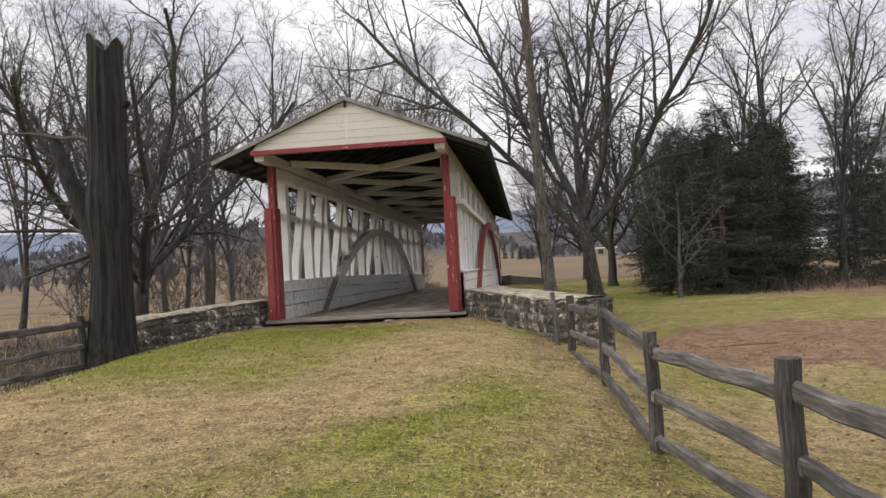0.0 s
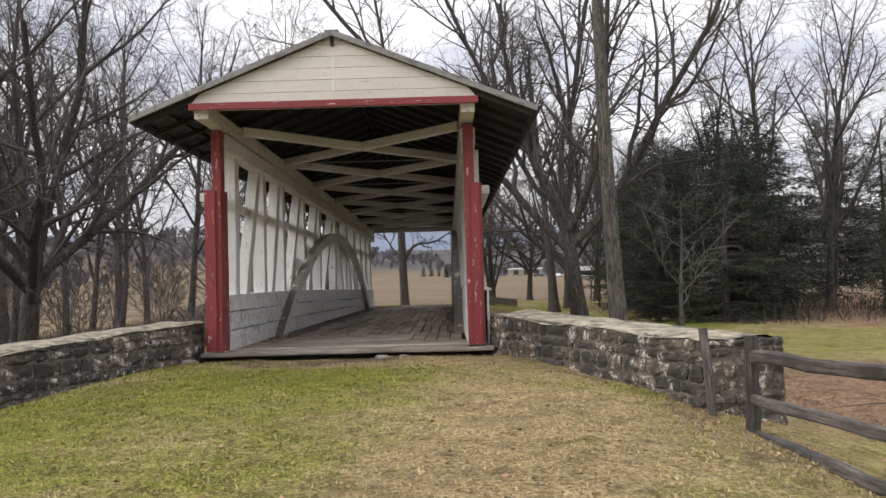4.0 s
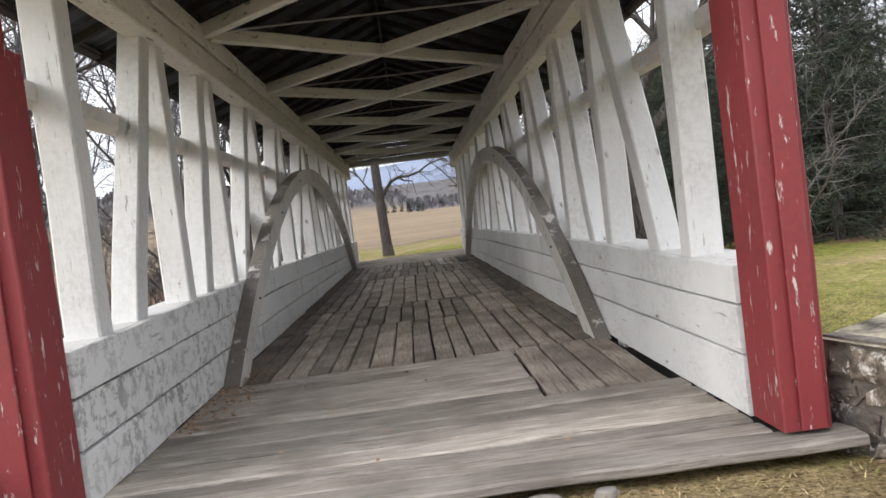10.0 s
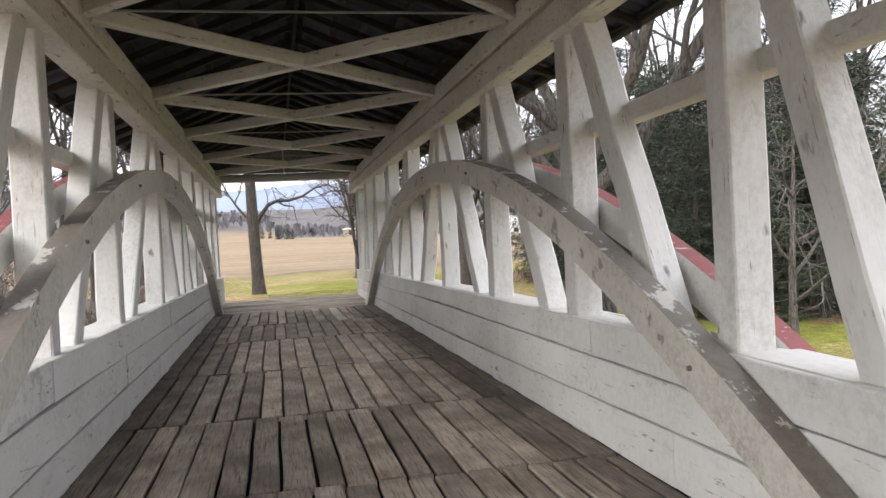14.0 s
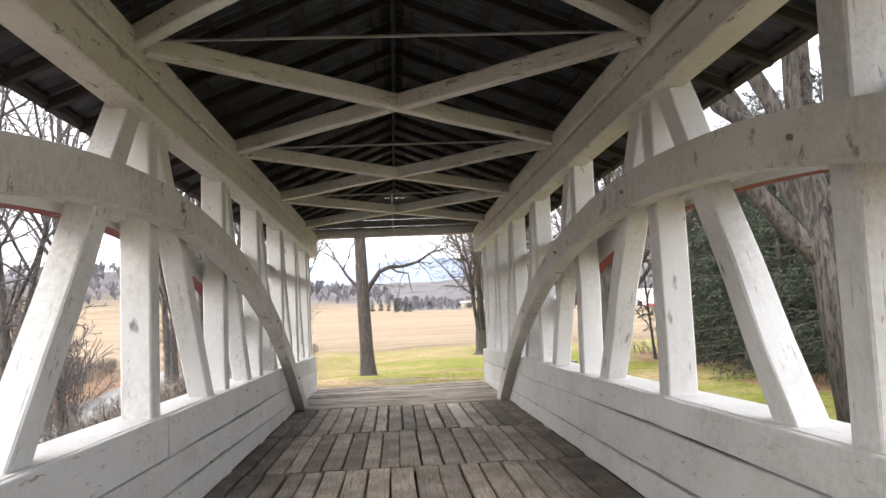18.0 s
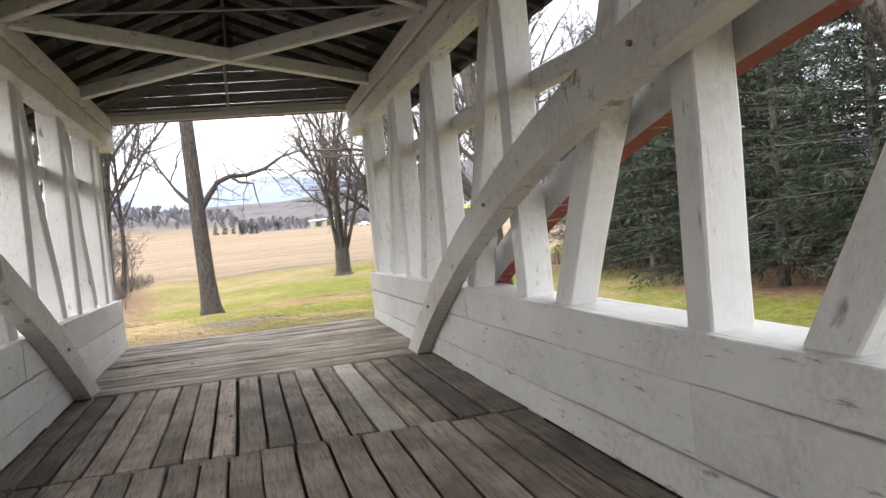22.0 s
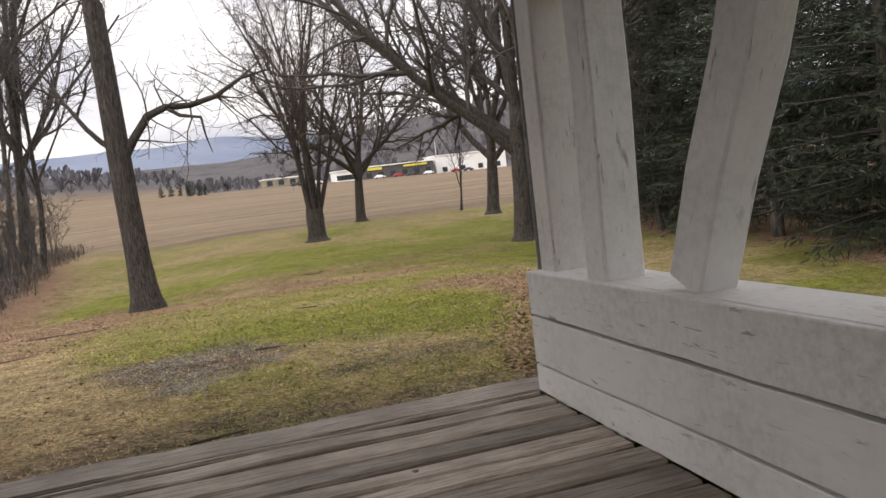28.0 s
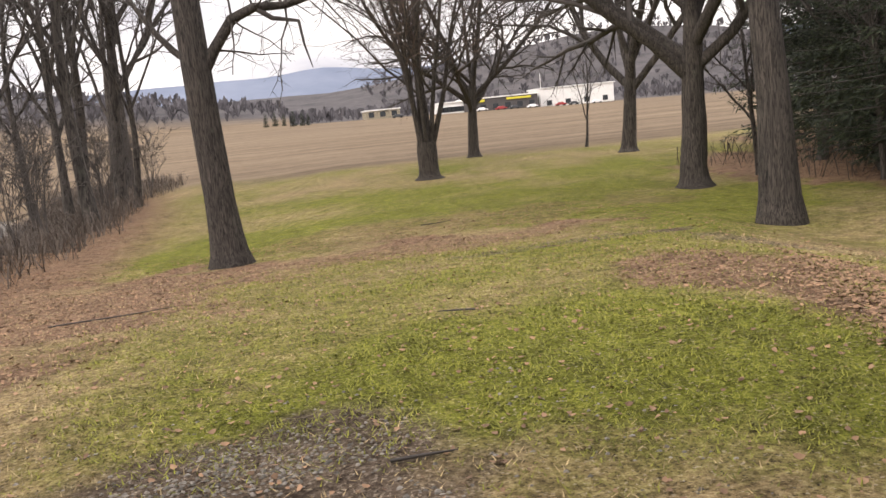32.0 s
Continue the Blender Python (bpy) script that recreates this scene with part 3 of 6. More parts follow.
bridge = thing("covered_bridge", "white timber covered bridge with red portals and open lattice sides", "covered bridge")
rng = random.Random(4)
for s in (1, -1):
    ys = POSTS[s]
    for i, y in enumerate(ys):
        w = rng.uniform(0.20, 0.24)
        timber("post", (s * 1.985, y, -0.30), (s * 1.985, y + rng.uniform(-0.02, 0.02), 3.10 + top_z(y)), 0.22, w, WHITE, bridge, up=(0, 1, 0), n=5, wobble=0.008, seed=i * 3 + s)
    for i, y in enumerate(ys):
        if i == MID:
            continue
        d = 1 if i < MID else -1
        foot, top = y + d * rng.uniform(0.66, 0.78), ys[i + d] - d * 0.27
        timber("brace", (s * 1.99, foot - d * 0.02, 0.78), (s * 1.99, top, 3.12 + top_z(top)), 0.19, rng.uniform(0.21, 0.245), WHITE, bridge, up=(0, 1, 0), n=5, wobble=0.010, seed=i * 7 + s + 50)
    # end posts behind the portal facing
    for y in (23.92,):
        ex = 2.02
        timber("end_post", (s * ex, y, -0.30), (s * ex, y, 3.02), 0.24, 0.20, WHITE_WORN, bridge, up=(0, 1, 0), n=3, wobble=0.004, seed=9)
    # rail let into the posts at mid height
    cuts = [0.1, 8.1, 16.0, 23.85]
    for a, b in zip(cuts, cuts[1:]):
        timber("mid_rail", (s * 2.13, a, 2.36), (s * 2.13, b, 2.36), 0.16, 0.13, WHITE_WORN, bridge, n=8, wobble=0.012, seed=int(a) + s)
    # the top chord: two stacked timbers with a slot between them
    for a, b in ((-0.84, 4.5), (4.5, 9.4), (9.4, 14.2), (14.2, 19.0), (19.0, 24.66)):
        za, zb = top_z(a), top_z(b)
        timber("top_chord", (s * 1.90, max(a, 0.12), 3.165 + za), (s * 1.90, b, 3.165 + zb), 0.23, 0.25, BRACE_GREY, bridge, n=5, wobble=0.005, seed=int(a) + s)
        timber("upper_chord", (s * 1.885, a, 3.44 + za), (s * 1.885, b, 3.44 + zb), 0.20, 0.22, BRACE_GREY, bridge, n=5, wobble=0.005, seed=int(a) + s + 3)
    for k in range(9):
        yb = 0.6 + k * 2.85
        timber("chord_block", (s * 1.90, yb, 3.31 + top_z(yb)), (s * 1.90, yb + 0.35, 3.31 + top_z(yb)), 0.17, 0.05, BRACE_GREY, bridge)
    timber("bottom_chord", (s * 2.03, 0.0, -0.26), (s * 2.03, 24.1, -0.26), 0.40, 0.36, DARKWOOD, bridge)

    # arches on both faces of the truss
    def arch(name, x, thick, material, edge_material, crown, label):
        R, depth, cy = 16.35, 0.25, 12.02
        verts, faces, n = [], [], 44
        th = math.asin(8.72 / R)
        for k in range(n + 1):
            a = -th + 2 * th * k / n
            wob = 0.012 * noise.noise((k * 0.7, x, 2))
            for r, xx in ((R - depth, x - thick / 2), (R - depth, x + thick / 2), (R, x + thick / 2), (R, x - thick / 2)):
                verts.append((xx, cy + r * math.sin(a), crown - R + r * math.cos(a) + wob))
        keep = [i for i, v in enumerate(verts)]
        for k in range(n):
            for q in range(4):
                p = (q + 1) % 4
                faces.append((k * 4 + q, k * 4 + 4 + q, k * 4 + 4 + p, k * 4 + p))
        faces += [(3, 2, 1, 0), tuple(n * 4 + q for q in range(4))]
        verts = [(a, b, max(c, -0.02)) for a, b, c in verts]
        me = mesh_from(name, verts, faces)
        me.materials.append(material)
        me.materials.append(edge_material)
        bmm = bmesh.new()
        bmm.from_mesh(me)
        bmesh.ops.recalc_face_normals(bmm, faces=bmm.faces)
        for f in bmm.faces:
            if (abs(f.normal.x) < 0.5 and (f.normal.z > 0 or edge_material is RED)) or (edge_material is RED and f.normal.x * x > 0.5):
                f.material_index = 1
        bmm.to_mesh(me)
        bmm.free()
        return piece(name, me, None, bridge, label)

    arch("arch", s * 1.735, 0.15, ARCH_FACE, ARCH_EDGE, 2.50, "weathered white laminated timber arch")
    arch("outer_arch", s * 2.21, 0.13, WHITE, RED, 2.50, "outer timber arch with red edges")

    # iron bolts where the arch crosses the posts
    for y in ys[2:9]:
        dy = y - 12.02
        zc = 2.50 - 16.35 + math.sqrt(16.225 ** 2 - dy * dy)
        bm = bmesh.new()
        bmesh.ops.create_cone(bm, cap_ends=True, segments=8, radius1=0.016, radius2=0.013, depth=0.028, matrix=Matrix.Translation((s * 1.652, y, zc)) @ Matrix.Rotation(-s * math.pi / 2, 4, "Y"))
        part("bolt", bm, RUST, bridge, "rusty bolt head")

    # low panelled sides of three boards, doubled inside and outside, with a ledge on top
    panel = piece("side_panel", timber_mesh("side_panel", 23.7, 0.05, 0.64, 1), DARKWOOD, bridge, m=along((s * 2.03, 0.30, 0.335), (s * 2.03, 24.0, 0.335)))
    joints = [[0.29, 5.6, 11.4, 17.4, 24.06], [0.29, 4.86, 9.3, 14.9, 20.2, 24.05], [0.29, 6.8, 12.6, 18.6, 24.06]]
    seams = [[(0, 0.36), (5, 0.35), (7.4, 0.31), (12, 0.235), (17, 0.23), (24, 0.18)], [(0, 0.64), (9, 0.62), (14, 0.615), (17, 0.55), (20, 0.51), (24.1, 0.47)]] if s > 0 else \
            [[(0, 0.31), (8, 0.30), (15, 0.25), (20, 0.17), (24, 0.15)], [(0, 0.60), (6, 0.615), (10, 0.58), (14, 0.50), (20, 0.47), (24.1, 0.43)]]

    def seam(row, y):
        return 0.004 if row == 0 else interp(seams[row - 1], y) if row < 3 else ledge_z(y) + 0.013
    for row in range(3):
        for a, b in zip(joints[row], joints[row][1:]):
            gap = 0.010 if row == 2 else 0.012
            top_a, top_b = seam(row + 1, a) - gap, seam(row + 1, b) - gap
            za, zb = seam(row, a), seam(row, b)
            for face_x, t in ((1.845, 0.05), (2.15, 0.035)):
                lean = rng.uniform(-0.004, 0.004)
                pa = Vector((s * (face_x + lean), a + 0.003, (za + top_a) / 2))
                pb = Vector((s * (face_x - lean), b - 0.003, (zb + top_b) / 2))
                me = board_mesh((pb - pa).length, t, top_a - za, top_b - zb, row * 31 + int(a * 7) + s)
                pm = panel.matrix_basis.inverted() @ along(pa, pb)
                piece("board", me, (WHITE_MOULD if s < 0 else WHITE_STAINED) if a < 1 and face_x < 2 else WHITE, panel, m=pm)
    for a, b in zip([0.29, 5.2, 10.4, 15.6, 20.0], [5.2, 10.4, 15.6, 20.0, 24.04]):
        timber("ledge", (s * 2.03, a, ledge_z(a) - 0.016), (s * 2.03, b, ledge_z(b) - 0.016), 0.36, 0.035, WHITE_WORN, bridge, n=8, wobble=0.004, seed=int(a) + 5 * s)

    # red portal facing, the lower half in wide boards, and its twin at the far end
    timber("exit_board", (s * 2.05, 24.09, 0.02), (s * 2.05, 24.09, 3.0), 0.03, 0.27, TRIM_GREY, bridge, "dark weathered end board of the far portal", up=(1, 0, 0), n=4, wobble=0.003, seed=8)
    for yy, d in ((-0.10, 1),):
        pil = piece("portal_pilaster", timber_mesh("portal_pilaster", 2.42, 0.38, 0.25, 8, 0.008, 0.003, 7 + s), RED, bridge, "flaking red painted portal board",
                                 along((s * 1.955, yy + 0.17, 0.02), (s * 1.955, yy + 0.17, 2.44), (1, 0, 0)))
        bm_y = yy - d * 0.040
        strip = timber_mesh("cover_strip", 2.40, 0.018, 0.13, 4, 0.004, 0.001, 3)
        piece("cover_strip", strip, RED, pil, m=pil.matrix_basis.inverted() @ along((s * 1.975, bm_y, 0.03), (s * 1.975, bm_y, 2.43), (1, 0, 0)))
        timber("portal_post", (s * 1.90, yy + d * 0.10, 2.40), (s * 1.90, yy + d * 0.10, 3.33), 0.20, 0.15, RED, bridge, "dark red upper portal post", up=(1, 0, 0), n=3, wobble=0.003, seed=4)
        timber("portal_jamb", (s * 1.93, yy + d * 0.40, 0.02), (s * 1.93, yy + d * 0.40, 0.86), 0.05, 0.20, WHITE, bridge, up=(0, 1, 0))

# flat X braces between the chords, and iron rods at their ends
NODES = [0.95, 4.55, 8.25, 11.95, 15.5, 19.0, 22.45]
for i, (a, b) in enumerate(zip(NODES, NODES[1:])):
    za, zb = 3.50 + top_z(a), 3.50 + top_z(b)
    zm = (za + zb) / 2
    timber("cross_brace", (-1.79, a + 0.08, za), (1.79, b - 0.08, zb), 0.11, 0.15, BRACE_GREY, bridge, n=6, wobble=0.006, seed=i)
    for p0, p1 in (((1.79, a + 0.08, za), (0.05, (a + b) / 2 - 0.03, zm)), ((-0.05, (a + b) / 2 + 0.03, zm), (-1.79, b - 0.08, zb))):
        timber("cross_brace", p0, p1, 0.11, 0.15, BRACE_GREY, bridge, n=3, wobble=0.006, seed=i + 20)
for y in NODES[1:-1]:
    timber("tie_rod", (-1.80, y, 3.50 + top_z(y)), (1.80, y, 3.50 + top_z(y)), 0.022, 0.022, IRON, bridge, "thin iron tie rod")

# roof: rafters, laths, tin sheets
RIDGE, SLOPE, EAVE = 4.55, 0.403, 2.86
RY0, RY1 = -1.0, 25.5


def roof_z(x):
    return RIDGE - SLOPE * abs(x)


for s in (1, -1):
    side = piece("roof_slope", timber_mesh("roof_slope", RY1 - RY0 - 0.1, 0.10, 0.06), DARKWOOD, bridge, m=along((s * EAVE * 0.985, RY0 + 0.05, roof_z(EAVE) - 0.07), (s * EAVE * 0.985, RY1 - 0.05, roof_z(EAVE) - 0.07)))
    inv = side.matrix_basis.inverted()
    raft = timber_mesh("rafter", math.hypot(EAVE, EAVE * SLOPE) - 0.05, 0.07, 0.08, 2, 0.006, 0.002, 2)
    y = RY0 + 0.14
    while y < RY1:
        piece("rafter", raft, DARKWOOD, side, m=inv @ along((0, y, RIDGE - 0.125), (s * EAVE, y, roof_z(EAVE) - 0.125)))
        y += 0.72
    for k in range(9):
        x = 0.16 + k * 0.33
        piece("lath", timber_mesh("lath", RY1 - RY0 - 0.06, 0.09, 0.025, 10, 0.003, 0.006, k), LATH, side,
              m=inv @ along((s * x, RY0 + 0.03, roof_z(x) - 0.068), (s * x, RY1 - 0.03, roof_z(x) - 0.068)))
    # corrugated sheets
    wsheet, pts = 0.64, 16
    run = math.hypot(EAVE, EAVE * SLOPE)
    sv, sf = [], []
    for k in range(pts + 1):
        u = k / pts
        hh = 0.012 * math.cos(u * math.tau * 8 * 0.5)
        for r in (0.0, 0.5, 1.0):
            for dz in (0, 0.004):
                sv.append((r * (run + 0.05), u * wsheet, hh + dz))
    for k in range(pts):
        for r in range(2):
            a = k * 6 + r * 2
            sf.append((a, a + 2, a + 8, a + 6))
            sf.append((a + 1, a + 7, a + 9, a + 3))
    sheet = mesh_from("tin_sheet", sv, sf)
    y = RY0
    while y < RY1 - 0.1:
        base = along((0, y, RIDGE - 0.028), (s * EAVE, y, roof_z(EAVE) - 0.028))
        if s < 0:
            base = along((0, y + wsheet, RIDGE - 0.028), (s * EAVE, y + wsheet, roof_z(EAVE) - 0.028))
        piece("tin_sheet", sheet, TIN, side, m=inv @ base)
        y += wsheet
timber("ridge_cap", (0, RY0 + 0.03, RIDGE - 0.016), (0, RY1 - 0.03, RIDGE - 0.016), 0.20, 0.02, TIN, bridge)
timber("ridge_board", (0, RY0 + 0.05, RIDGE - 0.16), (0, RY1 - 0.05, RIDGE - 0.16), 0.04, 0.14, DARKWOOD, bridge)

# gables: boards, red band and barge boards
for y, d, base, gx in ((-0.90, -1, 3.53, 0.0), (24.72, 1, 3.41, -0.05)):
    gable = piece("gable", timber_mesh("gable", 4.0, 0.03, 0.10), CREAM, bridge, m=along((-2.0, y - d * 0.05, base + 0.06), (2.0, y - d * 0.05, base + 0.06)))
    inv = gable.matrix_basis.inverted()
    z = base
    k = 0
    while z < RIDGE - 0.12:
        h = 0.165
        half0 = min(2.03, (RIDGE - 0.09 - z) / SLOPE)
        half1 = max(0.01, min(2.03, (RIDGE - 0.09 - z - h) / SLOPE))
        vv = [(-half0, 0, z), (half0, 0, z), (half1, 0, z + h - 0.006), (-half1, 0, z + h - 0.006)]
        vv = vv + [(a, 0.022, c) for a, _, c in vv]
        ff = [(0, 1, 2, 3), (7, 6, 5, 4), (0, 4, 5, 1), (1, 5, 6, 2), (2, 6, 7, 3), (3, 7, 4, 0)]
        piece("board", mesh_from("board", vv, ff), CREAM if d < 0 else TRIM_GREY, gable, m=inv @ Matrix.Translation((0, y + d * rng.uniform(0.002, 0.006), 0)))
        z += h
        k += 1
    piece("red_band", timber_mesh("red_band", 4.06, 0.05, 0.10, 6, 0.006, 0.002), RED, gable, "faded red trim board", inv @ along((-2.03, y + d * 0.035, base - 0.02), (2.03, y + d * 0.035, base - 0.02)))
    piece("stud", timber_mesh("stud", 0.90, 0.05, 0.08), WHITE_WORN, gable, m=inv @ along((gx, y - d * 0.035, base), (gx, y - d * 0.035, 4.40)))
    piece("nailer", timber_mesh("nailer", 4.0, 0.06, 0.12), WHITE_WORN, gable, m=inv @ along((-2.0, y - d * 0.05, base), (2.0, y - d * 0.05, base)))
    for s in (1, -1):
        timber("barge_board", (0, y + d * 0.085, RIDGE - 0.05), (s * EAVE, y + d * 0.085, roof_z(EAVE) - 0.05), 0.03, 0.085, TRIM_GREY, bridge, n=3)

# deck: sleepers, lengthwise planks in rows, crosswise planks at both ends
deck = piece("deck", timber_mesh("deck", 24.2, 3.72, 0.05), DARKWOOD, bridge, "worn plank deck", along((0, Y0, -0.085), (0, Y1, -0.085)))
dinv = deck.matrix_basis.inverted()
ROWS_Y = [3.42, 6.42, 8.68, 11.42, 14.62, 17.22, 20.25]
for a, b in zip(ROWS_Y, ROWS_Y[1:]):
    x = -1.84
    while x < 1.82:
        w = rng.uniform(0.17, 0.235)
        if 1.84 - x - w < 0.12:
            w = 1.84 - x
        if w > 0.05:
            lift = rng.uniform(-0.006, 0.004)
            aa, bb = a + rng.uniform(0.0, 0.05), b - rng.uniform(0.0, 0.05)
            me = timber_mesh("plank", bb - aa, w - rng.uniform(0.014, 0.03), 0.055, 5, 0.009, 0.005, int(x * 100) + int(a * 10))
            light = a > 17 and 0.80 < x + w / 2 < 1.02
            # planks beside the walls take the colour with the shade painted in
            piece("plank", me, DECK_PALE if light else DECK_EDGE_SHADE if abs(x + w / 2) > 1.42 else DECK, deck, "newer pale plank" if light else "", m=dinv @ along((x + w / 2, aa, -0.03 + lift), (x + w / 2 + rng.uniform(-0.008, 0.008), bb, -0.03 + lift)))
        x += w
for y0, y1, mat in ((0.02, 3.40, DECK_END), (20.29, 24.08, DECK)):
    y = y0
    while y < y1 - 0.06:
        w = min(rng.uniform(0.19, 0.27), y1 - y)
        xr = 1.835
        if 1.42 < y < 3.35 and y0 < 1:
            xr = 0.87
        me = timber_mesh("cross_plank", 1.835 + xr - rng.uniform(0, 0.02), w - rng.uniform(0.022, 0.042), 0.055, 9, 0.013, 0.007, int(y * 100))
        sk = rng.uniform(-0.012, 0.012)
        piece("cross_plank", me, mat, deck, m=dinv @ along((-1.835, y + w / 2 + sk, -0.03 + rng.uniform(-0.009, 0.007)), (xr, y + w / 2 - sk, -0.03 + rng.uniform(-0.009, 0.007))))
        y += w
x = 0.90
while x < 1.75:
    w = min(rng.uniform(0.20, 0.25), 1.80 - x)
    me = timber_mesh("plank", 1.95, w - 0.016, 0.055, 5, 0.009, 0.005, int(x * 100))
    piece("plank", me, DECK, deck, m=dinv @ along((x + w / 2 - 0.02, 1.45, -0.026), (x + w / 2, 3.40, -0.03)))
    x += w
piece("sill_plank", timber_mesh("sill_plank", 4.32, 0.26, 0.06, 12, 0.012, 0.006, 5), DECK_END, deck, "thick weathered sill plank", dinv @ along((-2.13, -0.10, -0.028), (2.19, -0.12, -0.028)))
piece("sill_plank", timber_mesh("sill_plank", 4.0, 0.30, 0.06, 12, 0.012, 0.006, 6), DECK, deck, "thick weathered sill plank", dinv @ along((-2.0, 24.25, -0.03), (2.0, 24.23, -0.03)))


# ---- stone walls that flare from the bridge's corners ----
def stone_material():
    m, nt, b = mat_new("field_stone")
    v = coords(nt)
    n1 = noise_tex(nt, v, 4.5, 7, 0.7)
    n2 = noise_tex(nt, nt.nodes.new("ShaderNodeNewGeometry").outputs["Position"], 1.5, 7, 0.7)
    col = ramp(nt, n1, [(0.30, (0.035, 0.032, 0.030)), (0.52, (0.145, 0.125, 0.105)), (0.72, (0.33, 0.30, 0.27))])
    tone = ramp(nt, obj_random(nt), [(0.0, (0.45, 0.43, 0.42)), (0.5, (0.85, 0.80, 0.74)), (1.0, (1.3, 1.2, 1.08))])
    col = mix(nt, 1.0, col, tone, "MULTIPLY")
    place = nt.nodes.new("ShaderNodeNewGeometry").outputs["Position"]
    lime = ramp(nt, noise_tex(nt, place, 6.0, 9, 0.82), [(0.545, 0.0), (0.585, 0.9)])
    col = mix(nt, lime, col, (0.58, 0.56, 0.53))
    col = mix(nt, 0.55, col, mix(nt, 1.0, col, ramp(nt, noise_tex(nt, place, 14.0, 6, 0.75), [(0.38, 0.25), (0.60, 1.7)]), "MULTIPLY"))
    soot = ramp(nt, n2, [(0.44, 0.92), (0.60, 0.0)])
    col = mix(nt, soot, col, (0.030, 0.029, 0.027))
    moss = ramp(nt, noise_tex(nt, v, 2.2, 6, 0.7), [(0.62, 0.0), (0.72, 0.5)])
    col = mix(nt, moss, col, (0.10, 0.105, 0.045))
    nt.links.new(col, b.inputs["Base Color"])
    b.inputs["Roughness"].default_value = 0.95
    bump(nt, b, n1, 1.0, 0.03)
    return m


STONE = stone_material()
MORTAR = plain("old_mortar", (0.115, 0.10, 0.085), 0.95, 0.7, 9)
CAP_GREY = plain("mossy_grey_cap", (0.19, 0.18, 0.145), 0.95, 0.5, 4.0)
CAP = plain("sandy_cap", (0.265, 0.232, 0.17), 0.95, 0.85, 5.5)


def stone_mesh(rng, w, h, d):
    """A rough block: face towards -y in a 4 x 4 grid that bulges, from x 0 to w and z 0 to h."""
    n, verts, faces = 4, [], []
    for j in range(n):
        for i in range(n):
            u, v = i / (n - 1), j / (n - 1)
            edge = (i in (0, n - 1)) or (j in (0, n - 1))
            out = 0.0 if edge else rng.uniform(0.010, 0.032)
            cx = 0.008 * (1 - 2 * u) if j in (0, n - 1) and i in (0, n - 1) else 0
            cz = 0.008 * (1 - 2 * v) if j in (0, n - 1) and i in (0, n - 1) else 0
            verts.append((u * w + cx + rng.uniform(-0.024, 0.024), -out, v * h + cz + rng.uniform(-0.02, 0.02)))
    for j in range(n - 1):
        for i in range(n - 1):
            a = j * n + i
            faces.append((a, a + 1, a + n + 1, a + n))
    ring = [i for i in range(n)] + [j * n + n - 1 for j in range(1, n)] + [(n - 1) * n + i for i in range(n - 2, -1, -1)] + [j * n for j in range(n - 2, 0, -1)]
    base = len(verts)
    for k in ring:
        x, y, z = verts[k]
        verts.append((x, d, z))
    for k in range(len(ring)):
        l = (k + 1) % len(ring)
        faces.append((ring[l], ring[k], base + k, base + l))
    return mesh_from("stone", verts, faces)


def lay_face(wall, rng, p0, p1, top0, top1, low, outward):
    """Courses of stones along the face from p0 to p1; outward: the side the face looks to (+1 for the left of p0 to p1)."""
    p0, p1 = Vector((*p0, 0)), Vector((*p1, 0))
    length = (p1 - p0).length
    ux = (p1 - p0).normalized()
    if outward > 0:
        p0, ux = p1, -ux
        top0, top1 = top1, top0
    n = Vector((0, 0, 1)).cross(ux)
    frame3 = Matrix((ux, n, Vector((0, 0, 1)))).transposed().to_4x4()
    z = low
    while z < max(top0, top1) - 0.02:
        h = rng.uniform(0.10, 0.22)
        x = rng.uniform(-0.1, 0.0)
        while x < length - 0.05:
            w = rng.uniform(0.12, 0.46)
            w = min(w, length - x)
            xa = max(0, x)
            ww = x + w - xa
            limit = top0 + (top1 - top0) * (xa + ww / 2) / length
            hh = min(h * rng.uniform(0.86, 1.0), limit - z)
            if ww > 0.06 and hh > 0.04:
                me = stone_mesh(rng, ww - 0.014, hh - 0.012, 0.10)
                m = frame3.copy()
                m.translation = p0 + ux * (xa + 0.011) + n * (-0.008 + rng.uniform(-0.014, 0.010)) + Vector((0, 0, z + 0.01))
                piece("stone", me, STONE, wall, m=m)
            x += w
        z += h


